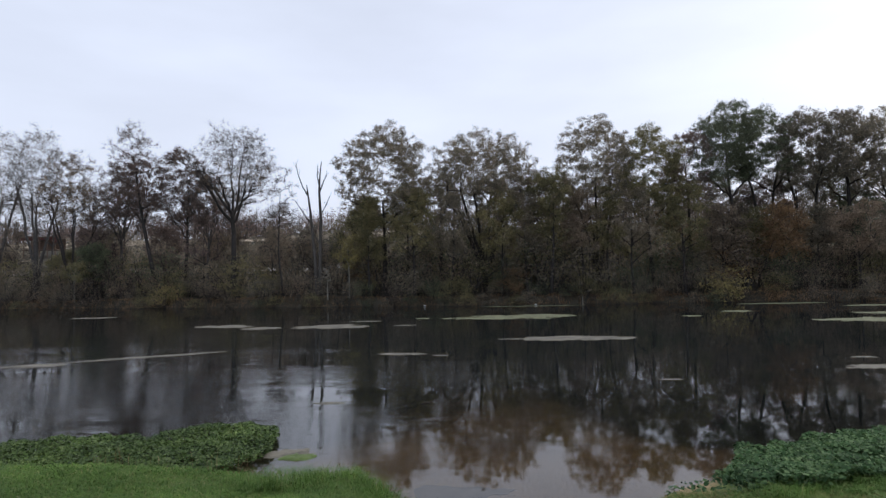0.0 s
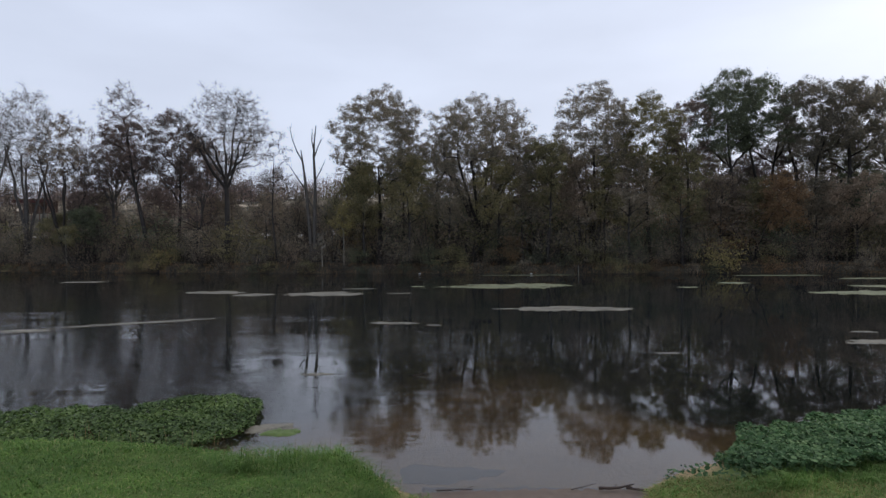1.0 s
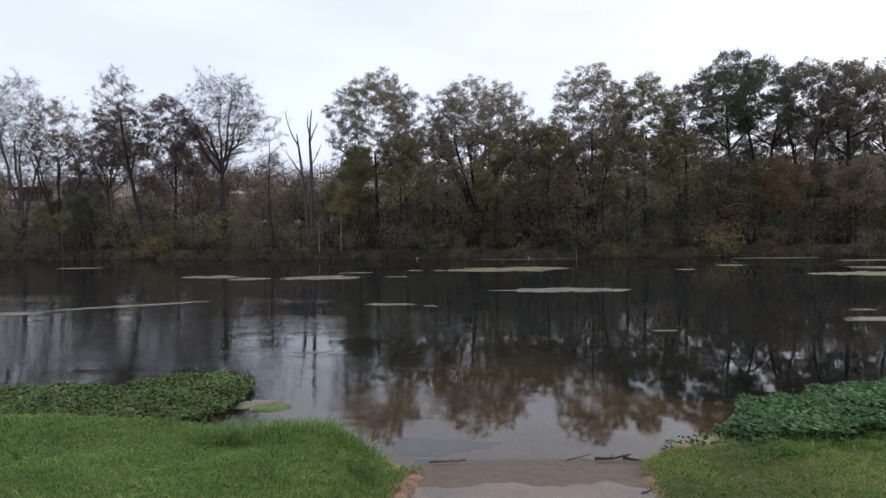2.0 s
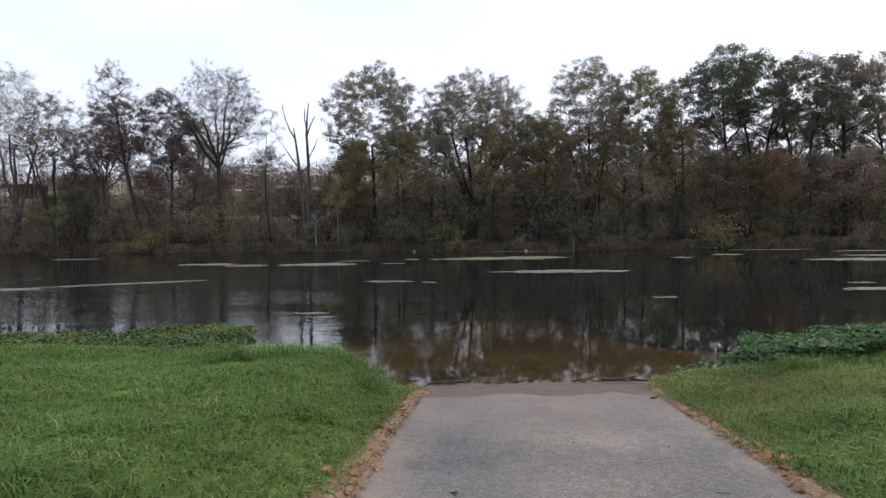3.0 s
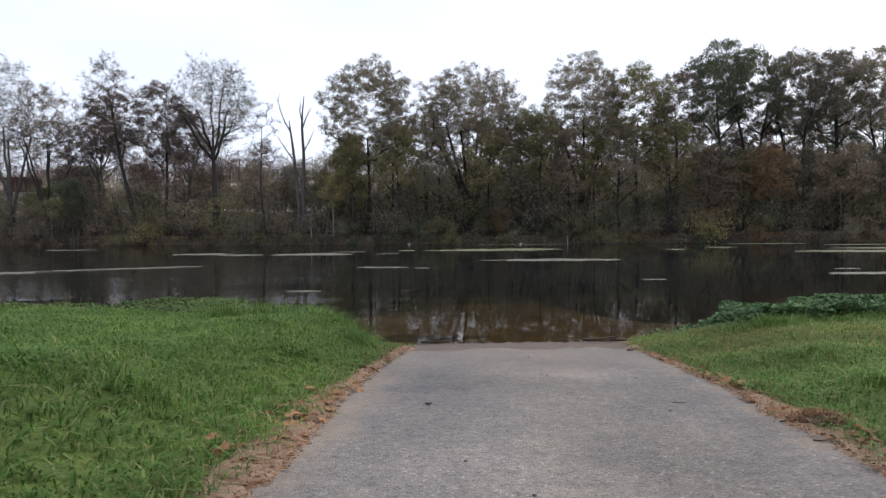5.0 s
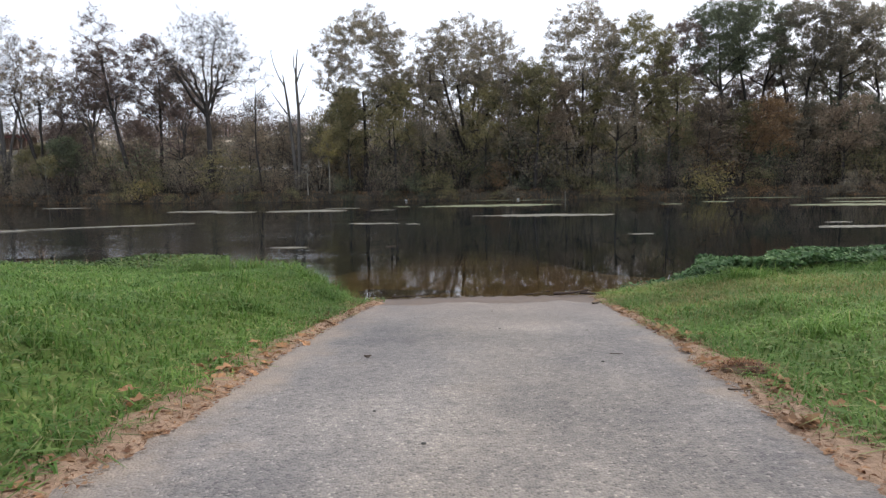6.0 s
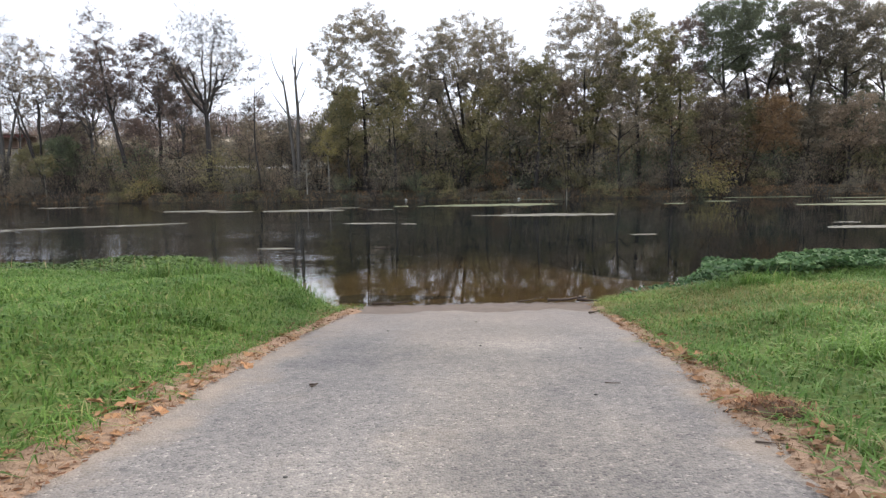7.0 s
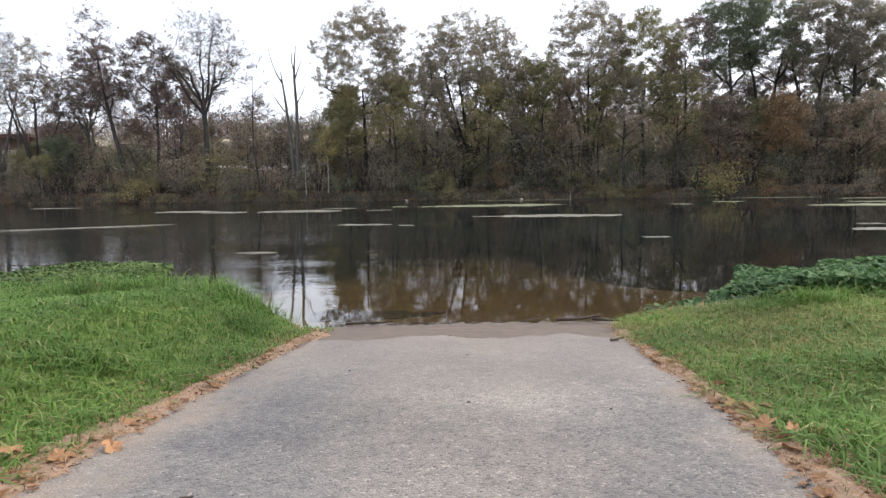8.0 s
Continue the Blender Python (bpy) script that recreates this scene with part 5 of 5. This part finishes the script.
for k in range(95):
    y = rl.uniform(1.6, 7.4)
    drop_leaf(float(ramp_left(y)) - abs(rl.gauss(0.14, 0.1)) + 0.03, y)
for k in range(105):
    y = rl.uniform(1.8, 7.2)
    drop_leaf(float(ramp_right(y)) + abs(rl.gauss(0.16, 0.11)) - 0.03, y)
for cx, cy, m in ((0.85, 5.2, 12), (0.95, 4.95, 10), (0.72, 4.25, 8), (-2.02, 4.45, 6), (-2.05, 3.9, 8), (-1.92, 4.9, 6), (0.8, 3.3, 8), (0.98, 3.05, 8), (0.74, 3.85, 6), (-2.1, 3.1, 8)):
    for k in range(m):
        drop_leaf(cx + rl.gauss(0, 0.07), cy + rl.gauss(0, 0.1), 0.03 + 0.03 * rl.random())


def stone(x, y, s, label, name="stone"):
    bm = bmesh.new()
    bmesh.ops.create_icosphere(bm, subdivisions=2, radius=1)
    for v in bm.verts:
        v.co *= 1 + 0.35 * noise.noise(v.co * 1.6 + Vector((x, y, 0)))
        v.co = Vector((v.co.x * s * 1.3, v.co.y * s, max(v.co.z, -0.5) * s * 0.6))
    ob = part(name, bm, STONE, smooth=True)
    ob.location = (x, y, land_at(x, y) + 0.03 + s * 0.28)
    return tagged(ob, label, "stone", "stones on the ramp")


for k in range(9):
    y = rl.uniform(1.6, 7.6)
    stone(rl.uniform(float(ramp_left(y)) + 0.1, float(ramp_right(y)) - 0.1), y, rl.uniform(0.004, 0.008), "tiny loose pebble on the asphalt")


def stick(x, y, L, turn, r, label, lift_by=0.03):
    rng = np.random.default_rng(int(abs(x * 100 + y * 10)))
    w = Wood()
    main = bend(rng, (-L / 2, 0, 0), (1, 0, 0), L, 8, 0.12, 0.0)
    main[:, 2] = np.abs(main[:, 2]) * 0.3 + r * 0.6
    w.tube(main, r, r * 0.4, 6)
    for u in (0.35, 0.6, 0.8):
        p, d = along(main, u)
        w.tube(bend(rng, p, (0.7, rng.choice([-1, 1]) * 0.8, 0.15), L * 0.22, 4, 0.15, 0), r * 0.5, r * 0.2, 5)
    ob = piece("driftwood_stick", w.mesh("driftwood_stick"), STICK)
    ob.location, ob.rotation_euler = (x, y, max(0.0, land_at(x, y)) + lift_by), (0, 0, turn)
    return tagged(ob, label, "stick", "sticks washed up at the ramp foot")


stick(-1.31, 4.25, 0.045, 0.5, 0.006, "short dark broken twig lying on the asphalt", 0.034)
stick(-1.3, 4.22, 0.04, 0.9, 0.005, "short dark broken twig lying on the asphalt", 0.034)
stick(0.78, 8.34, 0.5, -0.15, 0.022, "wet dark driftwood stick at the water's edge")
stick(0.36, 8.38, 0.4, 0.2, 0.008, "thin wet stick at the water's edge")
stick(1.03, 8.33, 0.3, -0.5, 0.02, "short dark stick at the water's edge")
stick(0.82, 7.14, 0.13, 0.3, 0.012, "short dark twig lying on the ramp", 0.04)
stick(0.6, 3.72, 0.07, 0.5, 0.005, "short dark twig lying on the ramp", 0.032)
stick(0.56, 3.3, 0.11, -0.4, 0.004, "short dark twig lying on the ramp", 0.032)
stick(0.69, 4.35, 0.09, 0.9, 0.005, "short dark twig lying on the ramp", 0.032)
# Thin twig added in place of a soft dark smear on the asphalt
stick(0.24, 4.22, 0.08, -0.2, 0.003, "short dark twig lying on the ramp", 0.032)
stick(-1.35, 8.28, 0.5, 0.05, 0.012, "thin wet stick at the water's edge")
stick(-2.3, 15.3, 0.5, 0.2, 0.012, "thin stick floating on the river", 0.0)


def sunken_slab():
    """A broken slab of old paving under the shallow water beside the ramp's foot."""
    bm = bmesh.new()
    rim = []
    outline = [Vector(p) for p in ((-2.2, 8.62), (-1.5, 8.66), (-1.1, 8.86), (-0.75, 9.0), (-0.62, 9.24), (-1.3, 9.36), (-2.08, 9.44), (-2.25, 9.0))]
    for k, p in enumerate(outline):
        q = outline[(k + 1) % len(outline)]
        for j in range(6):
            r = p.lerp(q, j / 6)
            n = Vector((q.y - p.y, p.x - q.x)).normalized() * 0.12 * noise.noise((r.x * 5, r.y * 5, 3))
            rim.append(bm.verts.new((r.x + n.x, r.y + n.y, -0.022 - 0.05 * (r.y - 8.6))))
    top = bm.faces.new(rim)
    down = bmesh.ops.extrude_face_region(bm, geom=[top])
    bmesh.ops.translate(bm, verts=[g for g in down["geom"] if isinstance(g, bmesh.types.BMVert)], vec=(0, 0, -0.06))
    bmesh.ops.recalc_face_normals(bm, faces=bm.faces)
    ob = part("sunken_slab", bm, WET_SLAB)
    return tagged(ob, "dark broken paving slab lying under shallow water", "paving slab")


sunken_slab()


def dead_clump(x, y):
    """A flat clod of soil matted with dead grass, torn from the verge."""
    bm = bmesh.new()
    bmesh.ops.create_icosphere(bm, subdivisions=4, radius=1)
    for v in bm.verts:
        v.co *= 1 + 0.3 * noise.noise(v.co * 1.9) + 0.16 * noise.noise(v.co * 6) + 0.1 * noise.noise(v.co * 14)
        v.co = Vector((v.co.x * 0.11, v.co.y * 0.09, max(v.co.z, -0.3) * 0.04))
    ob = part("grass_clod", bm, CLOD, smooth=True)
    ob.location = (x, y, land_at(x, y) + 0.045)
    ob.rotation_euler = (0, 0, -0.25)
    rng = np.random.default_rng(8)
    n = 420
    p = np.stack([rng.normal(0, 0.075, n), rng.normal(0, 0.06, n), np.zeros(n)], -1)
    p[:, 2] = 0.045 * np.exp(-((p[:, 0] / 0.16) ** 2 + (p[:, 1] / 0.09) ** 2)) - 0.005
    blades(17, p, np.full(n, 0.042), 0.0024, LEAF_DRY, "dead_grass", 2.2).parent = ob
    tagged(ob.children[0], "matted dry brown grass", kind="stuff")
    return tagged(ob, "flat brown clod matted with dead grass beside the asphalt", "grass clump")


dead_clump(0.76, 3.66)


# ---- far details ----
def timber_shelter():
    """A red-brown timber deck shelter on the far hillside, half hidden by trees."""
    root = new("timber_shelter")
    x, y = -105.7, 140.0
    z = land_at(x, y)
    root.location = (x, y, z)
    for k in range(5):
        bm = bmesh.new()
        box(bm, (-4 + k * 2, -1.5, 2.4), (0.18, 0.18, 4.8), 0.02)
        part("post", bm, BROWN_WOOD, root)
    bm = bmesh.new()
    box(bm, (0, 0, 1.9), (9, 3.4, 0.2), 0.02)
    part("deck", bm, BROWN_WOOD, root)
    bm = bmesh.new()
    box(bm, (0, -1.6, 4.6), (9.4, 0.25, 0.7), 0.03)
    part("beam", bm, RED_WOOD, root, "red-stained front beam")
    bm = bmesh.new()
    box(bm, (0, 0, 5.05), (9.8, 3.9, 0.16), 0.02)
    part("roof", bm, BROWN_WOOD, root, "flat weathered roof")
    for k in range(9):
        bm = bmesh.new()
        box(bm, (-4 + k, 1.5, 3.3), (0.97, 0.08, 2.9), 0.015)
        part("board", bm, BROWN_WOOD, root)
    bm = bmesh.new()
    box(bm, (4.4, -1.55, 3.9), (0.9, 0.3, 0.8), 0.03)
    part("sign_board", bm, RED_WOOD, root, "small red board at the corner")
    return tagged(root, "red-brown timber shelter on posts on the hillside", "shelter")


timber_shelter()


def flotsam(x, y):
    bm = bmesh.new()
    bmesh.ops.create_icosphere(bm, subdivisions=2, radius=0.16)
    for v in bm.verts:
        v.co *= 1 + 0.3 * noise.noise(v.co * 4)
        v.co.z *= 0.55
    ob = part("flotsam", bm, FLOTSAM, smooth=True)
    ob.location = (x, y, 0.1)
    return tagged(ob, "small pale piece of flotsam by the far bank", "flotsam")


flotsam(-6.6, float(bank(-6.6)) - 1.2)
flotsam(6.2, float(bank(6.2)) - 0.9)


def stake(x, e):
    """A thin weathered stake standing in the shallows of the far bank."""
    y = float(bank(x)) + e
    w = Wood()
    w.tube([(0, 0, -0.8), (0.02, 0, 0.3), (0.0, 0, 1.0)], 0.045, 0.035, 6)
    ob = piece("stake", w.mesh("stake"), BARK_PALE)
    ob.location = (x, y, max(-0.4, land_at(x, y)) + 0.4)
    return tagged(ob, "thin pale stake standing in the shallows", "stake")


stake(11.6, -0.8)
